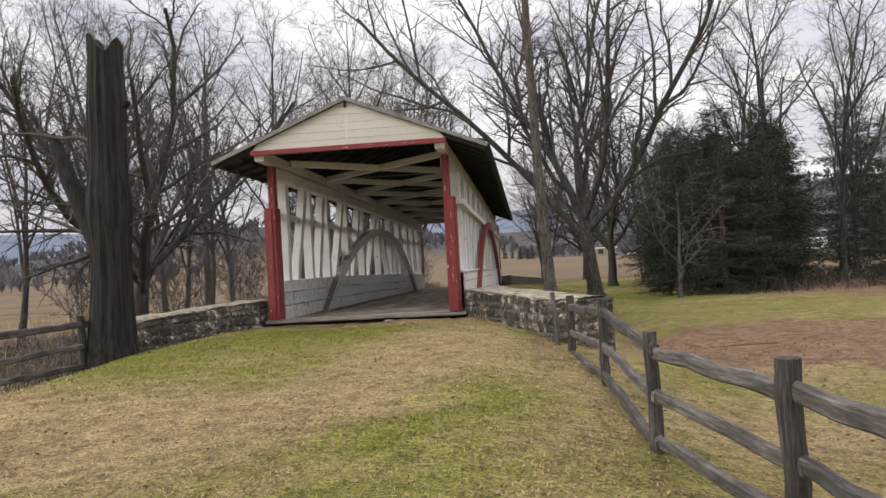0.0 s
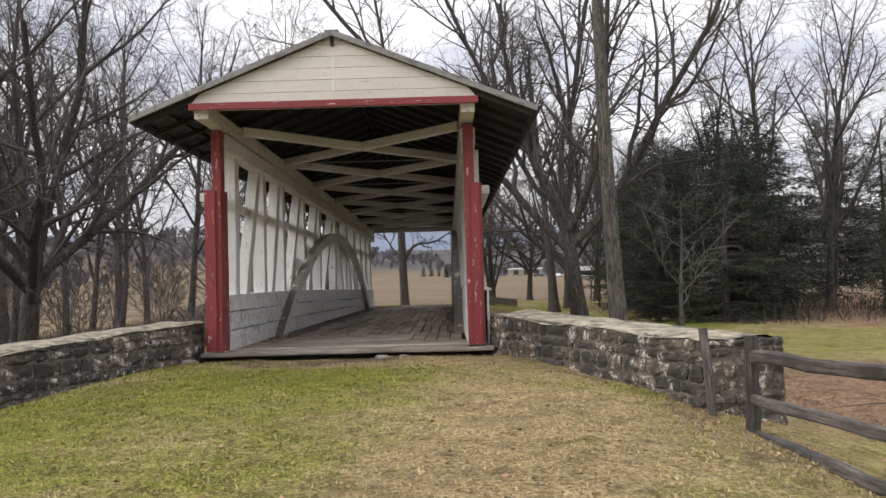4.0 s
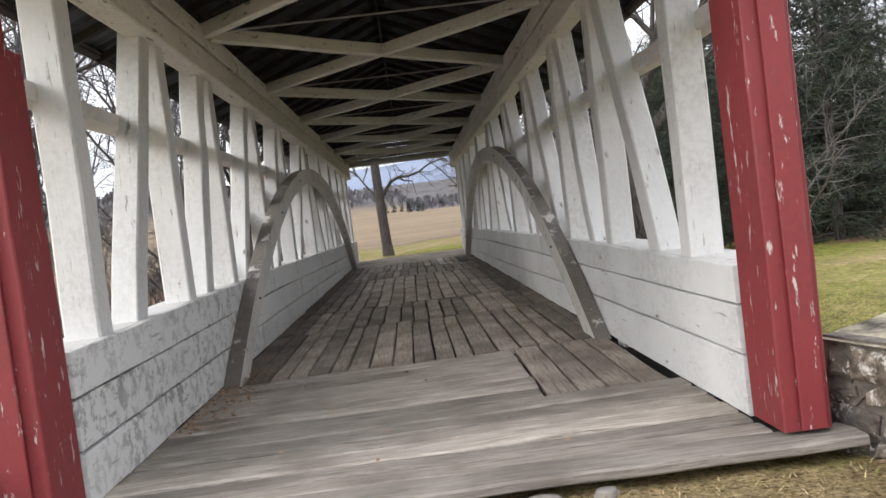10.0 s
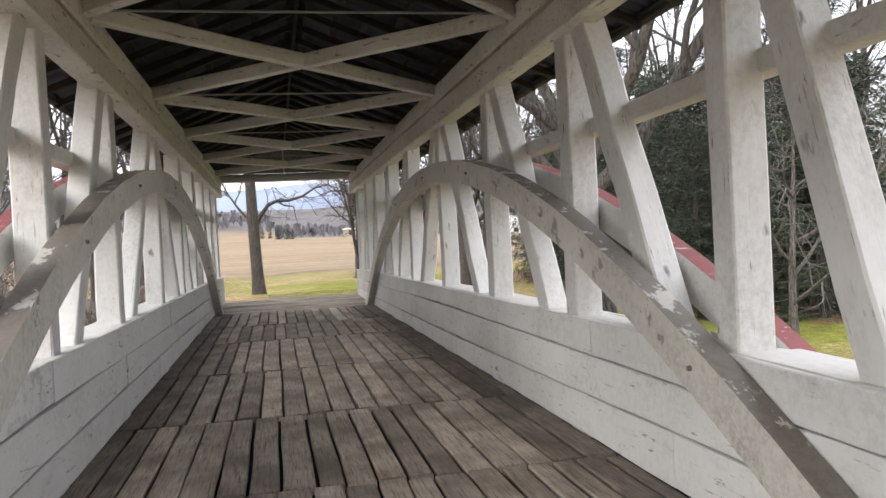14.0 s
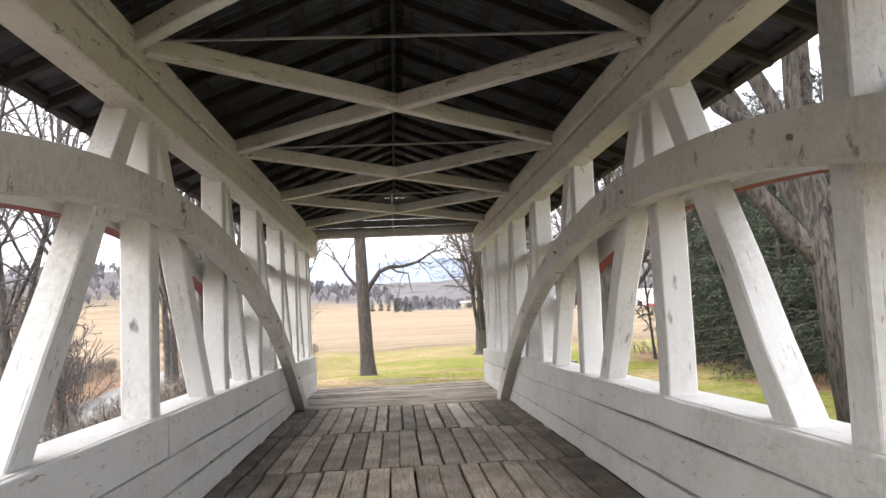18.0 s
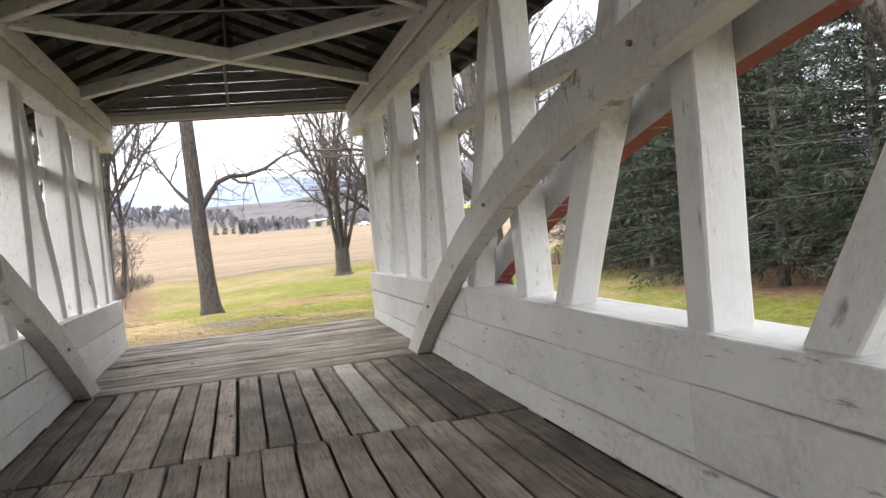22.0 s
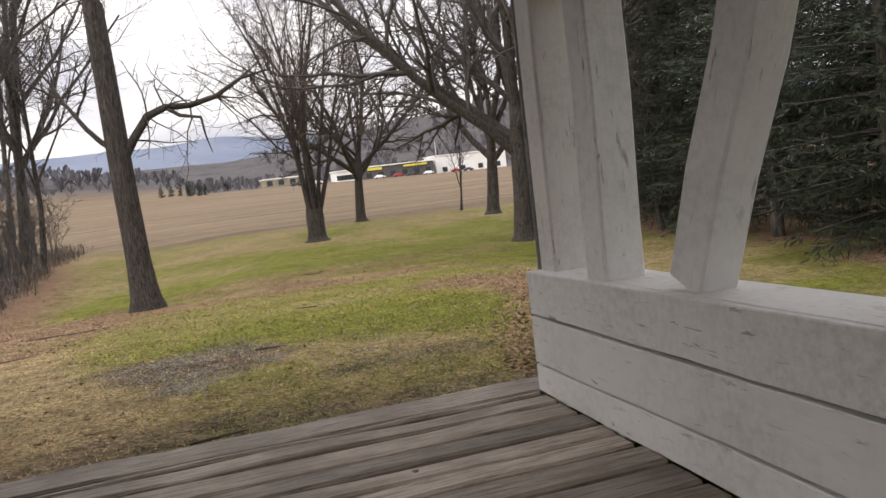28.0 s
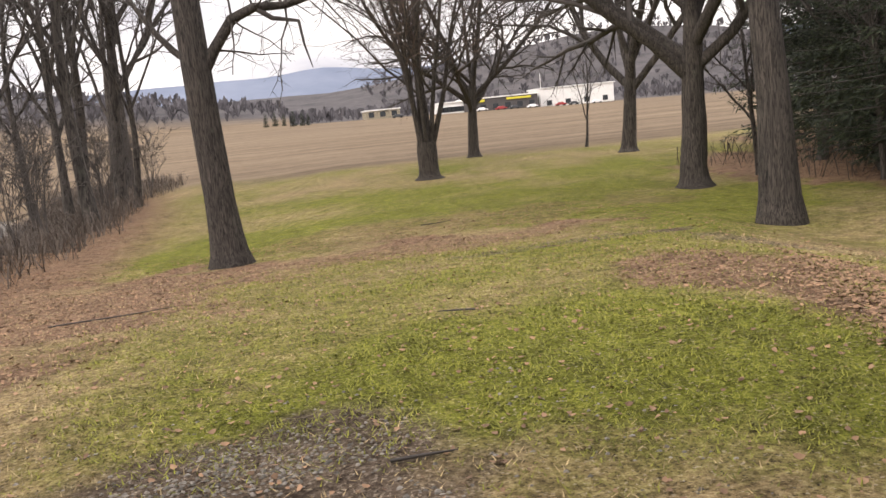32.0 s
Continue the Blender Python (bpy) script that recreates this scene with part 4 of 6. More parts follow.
def stone_wall(p0, p1, side, top0, top1, low, back, seed, label):
    """A battered wall from p0 to p1; side: +1 if the road lies to the left of p0 to p1."""
    rng = random.Random(seed)
    wall = thing("stone_wall", label, "stone wall", "flared stone walls")
    d = (Vector((*p1, 0)) - Vector((*p0, 0)))
    u = d.normalized()
    n = Vector((0, 0, 1)).cross(u) * (-side)
    quad = [Vector((*p0, 0)), Vector((*p1, 0)), Vector((*p1, 0)) + n * back, Vector((*p0, 0)) + n * back]
    vs = [(q.x, q.y, low - 0.4) for q in quad] + [(q.x, q.y, t) for q, t in zip(quad, (top0, top1, top1, top0))]
    fs = [(0, 3, 2, 1), (4, 5, 6, 7), (0, 1, 5, 4), (1, 2, 6, 5), (2, 3, 7, 6), (3, 0, 4, 7)]
    bm = bmesh.new()
    bv = [bm.verts.new(v) for v in vs]
    for f in fs:
        bm.faces.new([bv[i] for i in f])
    bmesh.ops.recalc_face_normals(bm, faces=bm.faces)
    part("core", bm, MORTAR, wall)
    # the cap: a worn bed of sandy mortar with an uneven rim
    cv, cf, nn, mm = [], [], 22, 6
    for i in range(nn + 1):
        for j in range(mm + 1):
            f, g = i / nn, j / mm
            q = quad[0].lerp(quad[1], f) + n * (back * g * 1.0 - 0.03 + (0.07 * noise.noise((i * 0.8, seed, j)) if j in (0, mm) else 0))
            z = top0 + (top1 - top0) * f + 0.022 + 0.045 * noise.noise((q.x * 2, q.y * 2, seed)) - (0.03 if j in (0, mm) else 0)
            cv.append((q.x, q.y, z))
    for i in range(nn):
        for j in range(mm):
            a = i * (mm + 1) + j
            cf.append((a, a + 1, a + mm + 2, a + mm + 1))
    me = mesh_from("cap", cv, cf, True)
    bm = bmesh.new()
    bm.from_mesh(me)
    bmesh.ops.recalc_face_normals(bm, faces=bm.faces)
    if sum(f.normal.z for f in bm.faces) < 0:
        bmesh.ops.reverse_faces(bm, faces=bm.faces)
    part("cap", bm, CAP if p0[1] < 10 else CAP_GREY, wall, "worn mortar cap", True)
    lay_face(wall, rng, p0, p1, top0 - 0.005, top1 - 0.005, low, side)
    e1 = Vector((*p1, 0)) + n * back
    lay_face(wall, rng, p1, (e1.x, e1.y), top1 - 0.005, top1 - 0.005, low, side)
    return wall


stone_wall((2.16, 0.05), (3.92, -4.50), -1, 0.46, 0.33, -0.95, 0.95, 11, "low mossy fieldstone wall with a sandy cap beside the entrance")
stone_wall((-2.16, 0.05), (-3.60, -3.38), 1, 0.46, 0.28, -0.95, 0.80, 12, "dark low fieldstone wall behind the broken trunk")
stone_wall((2.16, 24.10), (4.54, 29.36), 1, 0.40, 0.03, -0.95, 0.55, 13, "grey fieldstone wall with drifted leaves along its foot")
stone_wall((-2.16, 24.10), (-4.54, 29.36), -1, 0.40, 0.03, -0.95, 0.80, 14, "grey fieldstone wall beside the far portal")
for y0, y1 in ((-0.22, 1.15), (23.2, 24.35)):
    ab = thing("abutment", "stone abutment under the end of the bridge", "abutment", "bridge abutments")
    bm = bmesh.new()
    bmesh.ops.create_cube(bm, size=1, matrix=Matrix.Translation((0, (y0 + y1) / 2, -1.78)) @ Matrix.Diagonal((4.5, y1 - y0, 2.66, 1)))
    bmesh.ops.bevel(bm, geom=bm.edges[:], offset=0.04, segments=2, affect="EDGES")
    part("block", bm, MORTAR, ab)


# ---- split-rail fences ----
def rail_fence(points, label, seed, ztop):
    rng = random.Random(seed)
    fence = thing("rail_fence", label, "fence", "split-rail fences")
    tops = []
    for i, (x, y) in enumerate(points):
        gz = ground_z(x, y)
        top = ztop(y) + rng.uniform(-0.03, 0.03)
        lean = (rng.uniform(-0.03, 0.03), rng.uniform(-0.03, 0.03))
        timber("post", (x, y, gz - 0.25), (x + lean[0], y + lean[1], top), rng.uniform(0.10, 0.115), rng.uniform(0.105, 0.125), FENCE_POST, fence, up=(0, 1, 0), n=7, wobble=0.012, seed=seed + i, chamfer=0.035)
        tops.append(top)
    for i in range(len(points) - 1):
        (xa, ya), (xb, yb) = points[i], points[i + 1]
        for k, drop in enumerate((0.16, 0.52, 0.86)):
            za, zb = tops[i] - drop + rng.uniform(-0.03, 0.03), tops[i + 1] - drop + rng.uniform(-0.03, 0.03)
            dx, dy = (xb - xa), (yb - ya)
            ln = math.hypot(dx, dy)
            ex, ey = dx / ln * 0.12, dy / ln * 0.12
            timber("rail", (xa - ex, ya - ey, za), (xb + ex, yb + ey, zb), rng.uniform(0.055, 0.07), rng.uniform(0.09, 0.12), FENCE, fence, n=8, wobble=0.014, seed=seed * 5 + i * 3 + k, chamfer=0.025)
    return fence


rail_fence([(4.08, -5.25), (4.30, -7.83), (4.44, -10.5), (4.76, -12.85), (4.9, -15.3), (5.05, -17.8)], "weathered grey split-rail fence with three rails", 21, lambda y: interp([(-18, 0.36), (-12.8, 0.40), (-10.5, 0.36), (-7.8, 0.46), (-5, 0.45)], y))
rail_fence([(-4.02, -4.05), (-4.36, -6.5), (-4.6, -9.0), (-4.8, -11.5), (-5.0, -14.0)], "dark weathered split-rail fence beside the broken trunk", 22, lambda y: 0.44)
prop = thing("fence_stake", "thin leaning grey wooden stake at the wall's end", "stake")
timber("stake", (3.92, -4.80, -0.75), (3.86, -4.70, 0.47), 0.07, 0.09, FENCE, prop, up=(0, 1, 0), n=5, wobble=0.01, seed=3, chamfer=0.02)


# ---- bare trees ----
def tube(verts, faces, pts, rads, sides):
    base = len(verts)
    n = len(pts)
    prev = None
    for i, (p, r) in enumerate(zip(pts, rads)):
        d = (pts[min(i + 1, n - 1)] - pts[max(i - 1, 0)])
        if d.length < 1e-6:
            d = Vector((0, 0, 1))
        d.normalize()
        ref = prev if prev is not None else (Vector((1, 0, 0)) if abs(d.x) < 0.8 else Vector((0, 1, 0)))
        a = (ref - d * ref.dot(d)).normalized()
        prev = a
        b = d.cross(a)
        for k in range(sides):
            t = math.tau * k / sides
            v = p + (a * math.cos(t) + b * math.sin(t)) * r
            verts.append((v.x, v.y, v.z))
    last = n - 1
    if sides == 3:  # the finest twigs run out to a point
        del verts[-3:]
        verts.append(tuple(pts[-1]))
        last = n - 2
        for k in range(3):
            faces.append((base + last * 3 + k, base + last * 3 + (k + 1) % 3, base + (n - 1) * 3))
    for i in range(last):
        for k in range(sides):
            l = (k + 1) % sides
            faces.append((base + i * sides + k, base + i * sides + l, base + (i + 1) * sides + l, base + (i + 1) * sides + k))


def limb(out, rng, p, d, length, r0, level, cfg):
    n = (8, 7, 5, 2, 1, 1)[level]
    step, r1 = length / n, r0 * (cfg.get("taper", 0.12) if level == 0 else (0.42, 0.30, 0.22, 0.22, 0.22)[level - 1])
    pts, rads = [p.copy()], [r0]
    wand = cfg["wander"][min(level, len(cfg["wander"]) - 1)]
    trop = cfg["trop"][min(level, len(cfg["trop"]) - 1)]
    shut = cfg.get("shut")
    for i in range(1, n + 1):
        d = (d + Vector((rng.gauss(0, wand), rng.gauss(0, wand), rng.gauss(0, wand) + trop))).normalized()
        p = p + d * step
        if shut and level and shut(p):
            break
        pts.append(p.copy())
        rads.append(max(cfg.get("fine", 0.0085), r0 + (r1 - r0) * i / n))
    if len(pts) < 2:
        return
    n = len(pts) - 1
    out.append((level, pts, rads))
    kids = cfg["kids"]
    if level >= len(kids):
        return
    k = kids[level]
    az = rng.uniform(0, math.tau)
    lo = cfg["start"][level]
    for j in range(k):
        t = lo + (1 - lo) * (j + rng.uniform(0.1, 0.9)) / k
        f = t * n
        i = min(int(f), n - 1)
        q = pts[i].lerp(pts[i + 1], f - i)
        local = (pts[i + 1] - pts[i]).normalized()
        az += 2.4 + rng.uniform(-0.5, 0.5)
        ang = radians(rng.uniform(*cfg["angle"][level]))
        ref = Vector((0, 0, 1)) if abs(local.z) < 0.9 else Vector((1, 0, 0))
        a = local.cross(ref).normalized()
        b = local.cross(a)
        side = a * math.cos(az) + b * math.sin(az)
        cd = (local * math.cos(ang) + side * math.sin(ang)).normalized()
        rr = rads[i] + (rads[i + 1] - rads[i]) * (f - i)
        cl = length * rng.uniform(*cfg["ratio"][level]) * (1.12 - 0.55 * t)
        limb(out, rng, q, cd, cl, rr * rng.uniform(*cfg.get("thin", (0.50, 0.70))), level + 1, cfg)


BROAD = dict(taper=0.6, kids=(8, 12, 9, 7), start=(0.60, 0.16, 0.10, 0.1, 0.1), angle=((14, 60), (24, 58), (28, 64), (28, 66)),
             ratio=((2.6, 4.0), (0.34, 0.56), (0.34, 0.54), (0.42, 0.66)), wander=(0.05, 0.12, 0.15, 0.17, 0.16), trop=(0.02, 0.05, 0.03, 0.01, 0.0), thin=(0.50, 0.72))
ASCEND = dict(BROAD, angle=((8, 56), (20, 52), (26, 60), (28, 64)), ratio=((2.8, 4.2), (0.34, 0.56), (0.34, 0.54), (0.42, 0.66)), start=(0.55, 0.2, 0.1, 0.1, 0.1))
TALL = dict(taper=0.08, kids=(15, 8, 7, 4), start=(0.17, 0.2, 0.12, 0.1), angle=((18, 50), (25, 58), (28, 66), (30, 70)),
            ratio=((0.28, 0.50), (0.34, 0.58), (0.36, 0.58), (0.45, 0.70)), wander=(0.04, 0.10, 0.14, 0.16), trop=(0.02, 0.08, 0.04, 0.01))
STEMMY = dict(thin=(0.42, 0.6), kids=(8, 7, 6, 4), start=(0.16, 0.15, 0.12, 0.1), angle=((18, 62), (25, 60), (30, 66), (30, 70)),
              ratio=((0.36, 0.56), (0.40, 0.60), (0.38, 0.58), (0.42, 0.62)), wander=(0.06, 0.11, 0.15, 0.17), trop=(0.02, 0.05, 0.03, 0.01))


def tree(label, branches, trunk_mat, twig_mat, at=(0, 0, 0), flare=1.45, group="bare trees", name="tree"):
    ob = thing(name, label, "tree", group, at=at)
    tv, tf, cv, cf = [], [], [], []
    for level, pts, rads in branches:
        if level == 0:
            pts = [pts[0] - Vector((0, 0, 0.35)), pts[0] + Vector((0, 0, 0.02)), pts[0].lerp(pts[1], 0.22), pts[0].lerp(pts[1], 0.5)] + list(pts[1:])
            r = rads[0]
            rads = [r * flare * 1.12, r * flare, r * 1.17, r * 1.04] + list(rads[1:])
        if level <= 1:
            tube(tv, tf, pts, rads, 11 if level == 0 else 7)
        else:
            tube(cv, cf, pts, rads, 4 if level == 2 else 3)
    piece("trunk", mesh_from("trunk", tv, tf, True), trunk_mat, ob)
    piece("crown", mesh_from("crown", cv, cf, True), twig_mat, ob, "bare winter twigs")
    return ob


def grown(seed, cfg, height, r, lean=(0, 0), trunk=0.34, stems=None):
    rng = random.Random(seed)
    out = []
    if stems is None:
        limb(out, rng, Vector((0, 0, 0)), Vector((lean[0], lean[1], 1)).normalized(), height * trunk, r, 0, cfg)
    else:
        out.append((0, [Vector((0, 0, z * stems[1])) for z in (0, 0.25, 0.5, 0.75, 1)], [r, r * 0.97, r * 0.96, r * 0.98, r * 0.9]))
        for k in range(stems[0]):
            a = math.tau * (k + rng.uniform(-0.2, 0.2)) / stems[0]
            tilt = rng.uniform(0.04, 0.46)
            sub = []
            limb(sub, rng, Vector((math.cos(a) * r * 0.5, math.sin(a) * r * 0.5, stems[1] * 0.8)), Vector((math.cos(a) * tilt, math.sin(a) * tilt, 1)).normalized(), height * rng.uniform(0.6, 0.9), r * rng.uniform(0.22, 0.36), 0, cfg)
            out += [(max(1, l), p, q) for l, p, q in sub]
    return out


def stand(x, y):
    return (x, y, ground_z(x, y))


def plant(ob, x, y, turn, size=1.0):
    return copy_thing(ob, Matrix.Translation(stand(x, y)) @ Matrix.Rotation(radians(turn), 4, "Z") @ Matrix.Scale(size, 4))


# the broken trunk before the wall
def snag():
    ob = thing("dead_trunk", "broken dark dead tree trunk with furrowed bark", "tree", at=stand(-3.66, -3.75))
    rng = random.Random(5)
    verts, faces, sides, n = [], [], 28, 26
    H = 5.62
    for i in range(n + 1):
        f = i / n
        z = -0.3 + (H + 0.3) * f
        r = 0.36 - 0.085 * f + 0.13 * math.exp(-max(0, z) * 2.2) + 0.05 * math.exp(-((z - 2.75) / 0.45) ** 2) + 0.035 * math.exp(-((z - 4.6) / 0.5) ** 2)
        for k in range(sides):
            a = math.tau * k / sides
            fur = 0.022 * (1 if k % 2 else -1) * (0.6 + 0.4 * noise.noise((k * 3.1, z * 0.8, 1))) + 0.03 * noise.noise((math.cos(a) * 1.5, math.sin(a) * 1.5, z * 0.9))
            zz = z
            if i == n:
                zz += 0.30 * noise.noise((math.cos(a) * 1.3, math.sin(a) * 1.3, 4)) - 0.12 * math.cos(a)
            verts.append(((r + fur) * math.cos(a) + 0.03 * z * 0.5, (r + fur) * math.sin(a), zz))
    for i in range(n):
        for k in range(sides):
            l = (k + 1) % sides
            faces.append((i * sides + k, i * sides + l, (i + 1) * sides + l, (i + 1) * sides + k))
    c = len(verts)
    verts.append((0.09, 0, H - 0.30))
    for k in range(sides):
        faces.append((n * sides + k, n * sides + (k + 1) % sides, c))
    piece("trunk", mesh_from("trunk", verts, faces), BARK_SNAG, ob)
    lv, lf = [], []
    V = Vector
    tube(lv, lf, [V((-0.15, 0, 2.05)), V((-0.42, 0.05, 2.6)), V((-0.70, 0.1, 3.2)), V((-0.97, 0.15, 3.9)), V((-1.04, 0.16, 4.1))], [0.19, 0.165, 0.145, 0.12, 0.06], 9)
    piece("broken_limb", mesh_from("broken_limb", lv, lf, True), BARK_SNAG, ob, "snapped-off leaning limb")
    kv, kf = [], []
    tube(kv, kf, [V((0.2, 0, 4.45)), V((0.44, 0, 4.52)), V((0.5, 0, 4.5))], [0.13, 0.08, 0.03], 7)
    piece("knot", mesh_from("knot", kv, kf, True), BARK_SNAG, ob)
    sv, sf = [], []
    out = []
    cfg = dict(kids=(4, 3), start=(0.3, 0.2), angle=((25, 60), (30, 60)), ratio=((0.35, 0.6), (0.4, 0.6)), wander=(0.12, 0.15, 0.2), trop=(0.02, 0.03, 0.0))
    for p, d, ln, r in ((V((-0.2, 0, 3.9)), V((-1, 0.3, 0.25)), 2.6, 0.045), (V((-0.2, 0.1, 2.2)), V((-1, 0.6, 0.5)), 2.8, 0.05), (V((0.2, 0.1, 3.45)), V((0.8, -0.2, 0.35)), 0.8, 0.04), (V((0.2, 0, 2.4)), V((0.9, 0.3, 0.1)), 1.0, 0.03)):
        limb(out, rng, p, d.normalized(), ln, r, 0, cfg)
    for level, pts, rads in out:
        tube(sv, sf, pts, rads, 5 if level == 0 else 3)
    piece("dead_branch", mesh_from("dead_branch", sv, sf, True), TWIG, ob)


snag()

# the straight tree behind the exit, with its forked side limb
V = Vector
main = [(0, [V((0, 0, 0)), V((-0.05, 0, 1.2)), V((-0.10, 0, 2.6)), V((-0.13, 0, 3.7)), V((-0.16, 0, 5.2)), V((-0.20, 0, 6.9))], [0.30, 0.275, 0.262, 0.255, 0.24, 0.22])]
srng = random.Random(31)
subs = []
small = dict(kids=(7, 6, 5, 3), start=(0.25, 0.15, 0.1, 0.1), angle=((25, 55), (28, 60), (30, 65), (30, 65)), ratio=((0.3, 0.5), (0.42, 0.62), (0.4, 0.6), (0.4, 0.6)), wander=(0.09, 0.16, 0.2, 0.2), trop=(0.03, 0.03, 0.02, 0.0))
for p, d, ln, r in ((V((-0.20, 0, 6.8)), V((-0.30, 0.1, 1)), 8.5, 0.17), (V((-0.17, 0, 6.8)), V((0.12, 0, 1)), 8.0, 0.14),
                    (V((-0.13, 0, 3.6)), V((-0.9, 0.2, 0.6)), 3.6, 0.07)):
    limb(subs, srng, p, d.normalized(), ln, r, 0, small)
out_l = [V((-0.10, 0, 3.35)), V((0.22, -0.05, 3.85)), V((0.60, -0.1, 4.35)), V((1.0, -0.1, 4.52)), V((1.55, -0.1, 4.52)), V((2.15, -0.1, 4.68)), V((2.75, -0.1, 5.05)), V((3.4, -0.1, 5.2))]
main.append((1, out_l, [0.12, 0.105, 0.095, 0.085, 0.07, 0.06, 0.045, 0.025]))
main.append((2, [V((1.0, -0.1, 4.52)), V((1.3, -0.2, 4.3)), V((1.75, -0.2, 4.22)), V((1.8, -0.2, 3.8)), V((1.9, -0.2, 3.4))], [0.055, 0.05, 0.04, 0.025, 0.01]))
for i in range(1, 8):
    for _ in range(3):
        limb(subs, srng, out_l[i], V((srng.uniform(-0.3, 1), srng.uniform(-0.7, 0.7), srng.uniform(-0.5, 0.9))).normalized(), srng.uniform(0.7, 1.7), 0.022, 2, small)
for l, p, q in subs:
    main.append((max(1, l), p, q))
tree("tall dark-barked bare tree with a forked side limb", main, BARK_MID, TWIG, stand(-1.22, 39.18))

oak = tree("spreading bare oak with dark furrowed bark", grown(41, dict(BROAD, shut=None), 4.2, 0.34, trunk=1.0), BARK_MID, TWIG, stand(9.62, 42.3))
def bridge_room(x, y):
    """True for points, counted from a tree's foot, that lie in or close round the bridge."""
    z0 = ground_z(x, y)
    return lambda p: abs(p.x + x) < 3.2 and -1.6 < p.y + y < 26.0 and p.z + z0 < 5.4


oak_two = tree("broad bare tree with dark ascending limbs", grown(52, dict(ASCEND, shut=bridge_room(6.3, 17.2)), 4.2, 0.33, (-0.09, 0.02), trunk=1.0), BARK_DARK, TWIG, stand(6.3, 17.2))
many = tree("many-stemmed bare tree with russet twigs", grown(43, STEMMY, 13, 0.40, stems=(8, 1.4)), BARK_MID, TWIG_RED, stand(5.05, 54.2))
tall_a = tree("slender tall bare tree on the bank", grown(44, TALL, 19, 0.20, (0.04, 0.03), trunk=0.86), BARK_DARK, TWIG_FAR, stand(-9.4, 60))
tall_b = tree("slender tall bare tree on the bank", grown(45, TALL, 18, 0.18, (-0.06, 0.02), trunk=0.88), BARK_DARK, TWIG_FAR, stand(-12, 64))
tall_c = tree("slender leaning bare tree", grown(46, dict(TALL, kids=(12, 9, 6, 3), start=(0.2, 0.3, 0.12, 0.1), ratio=((0.35, 0.7), (0.32, 0.55), (0.36, 0.58), (0.45, 0.7)), angle=((14, 38), (25, 58), (28, 66), (30, 70))), 15, 0.17, (0.10, 0.0), trunk=0.85), BARK_DARK, TWIG_FAR, stand(-7.2, 63))
straight = dict(TALL, start=(0.42, 0.2, 0.12, 0.1))
stout = tree("stout straight bare tree beside the lawn", grown(48, straight, 19, 0.29, (-0.02, 0), trunk=0.85), BARK_MID, TWIG, stand(7.82, 36.0))
# the pale stem behind the entrance wall
pair = []
prng = random.Random(47)
for px, lean, ln, r in ((0.0, (-0.035, -0.03), 14.5, 0.125),):
    sub = []
    limb(sub, prng, V((px, 0, -0.2)), V((lean[0], lean[1], 1)).normalized(), ln, r, 0, dict(straight, kids=(13, 6, 5, 3), wander=(0.02, 0.13, 0.18, 0.2), shut=bridge_room(3.99, -0.60)))
    pair += sub
tree("slender pale-barked bare tree behind the stone wall", pair, BARK_PALE, TWIG, stand(3.99, -0.60), flare=1.1)

tree("low bare tree with pale lichened twigs before the conifers", grown(57, dict(TALL, kids=(11, 7, 5, 3), start=(0.08, 0.2, 0.12, 0.1), angle=((45, 85), (30, 65), (30, 66), (30, 70)), ratio=((0.4, 0.7), (0.34, 0.58), (0.36, 0.58), (0.45, 0.7)), fine=0.006), 5.2, 0.085, (-0.05, -0.05), trunk=0.9), BARK_PALE, TWIG_PALE, stand(9.4, 15.2))
plant(oak, 9.35, 65.4, 70, 0.9)
plant(oak_two, 14.2, 56.8, 140, 1.0)
plant(tall_c, 14.9, 63.7, 30, 0.42)
# left of the entrance and along the stream
plant(oak, -10.3, 10.4, 130, 0.95)
for x, y, turn, size, kind in ((-17.5, 22, 0, 1.0, tall_a), (-20, 27, 100, 1.3, tall_b), (-22, 21, 50, 1.1, tall_c), (-8.4, 27.5, 200, 0.8, tall_c), (-19, 38, 10, 1.2, tall_c),
                               (-7.6, 22.5, 310, 0.75, tall_c), (-6.6, 19.2, 60, 0.55, tall_b), (-18.6, 33, 75, 1.1, tall_c), (-19.5, 44, 130, 1.2, tall_b), (-15.5, 16.5, 15, 0.9, tall_c),
                               (-7.2, 54.5, 140, 1.45, tall_c), (-8.2, 64.5, 260, 1.5, tall_b), (-10.3, 66, 30, 1.6, tall_c), (-9.4, 73, 330, 1.6, tall_a), (-12.5, 84, 70, 1.5, tall_c),
                               (-11.7, 56, 180, 1.6, tall_a), (-18.5, 50, 220, 1.55, tall_b), (-14.5, 60, 120, 1.6, tall_c), (-22, 45, 0, 1.5, tall_a),
                               (-8.6, 48.5, 290, 1.0, tall_b), (-9.8, 52, 80, 1.2, tall_a), (-17, 68, 15, 1.6, tall_b),
                               (-16, 6, 170, 0.8, tall_c), (-18.6, 25, 250, 0.95, tall_a), (-19, 31, 150, 1.1, tall_b)):
    plant(kind, x, y, turn, size)
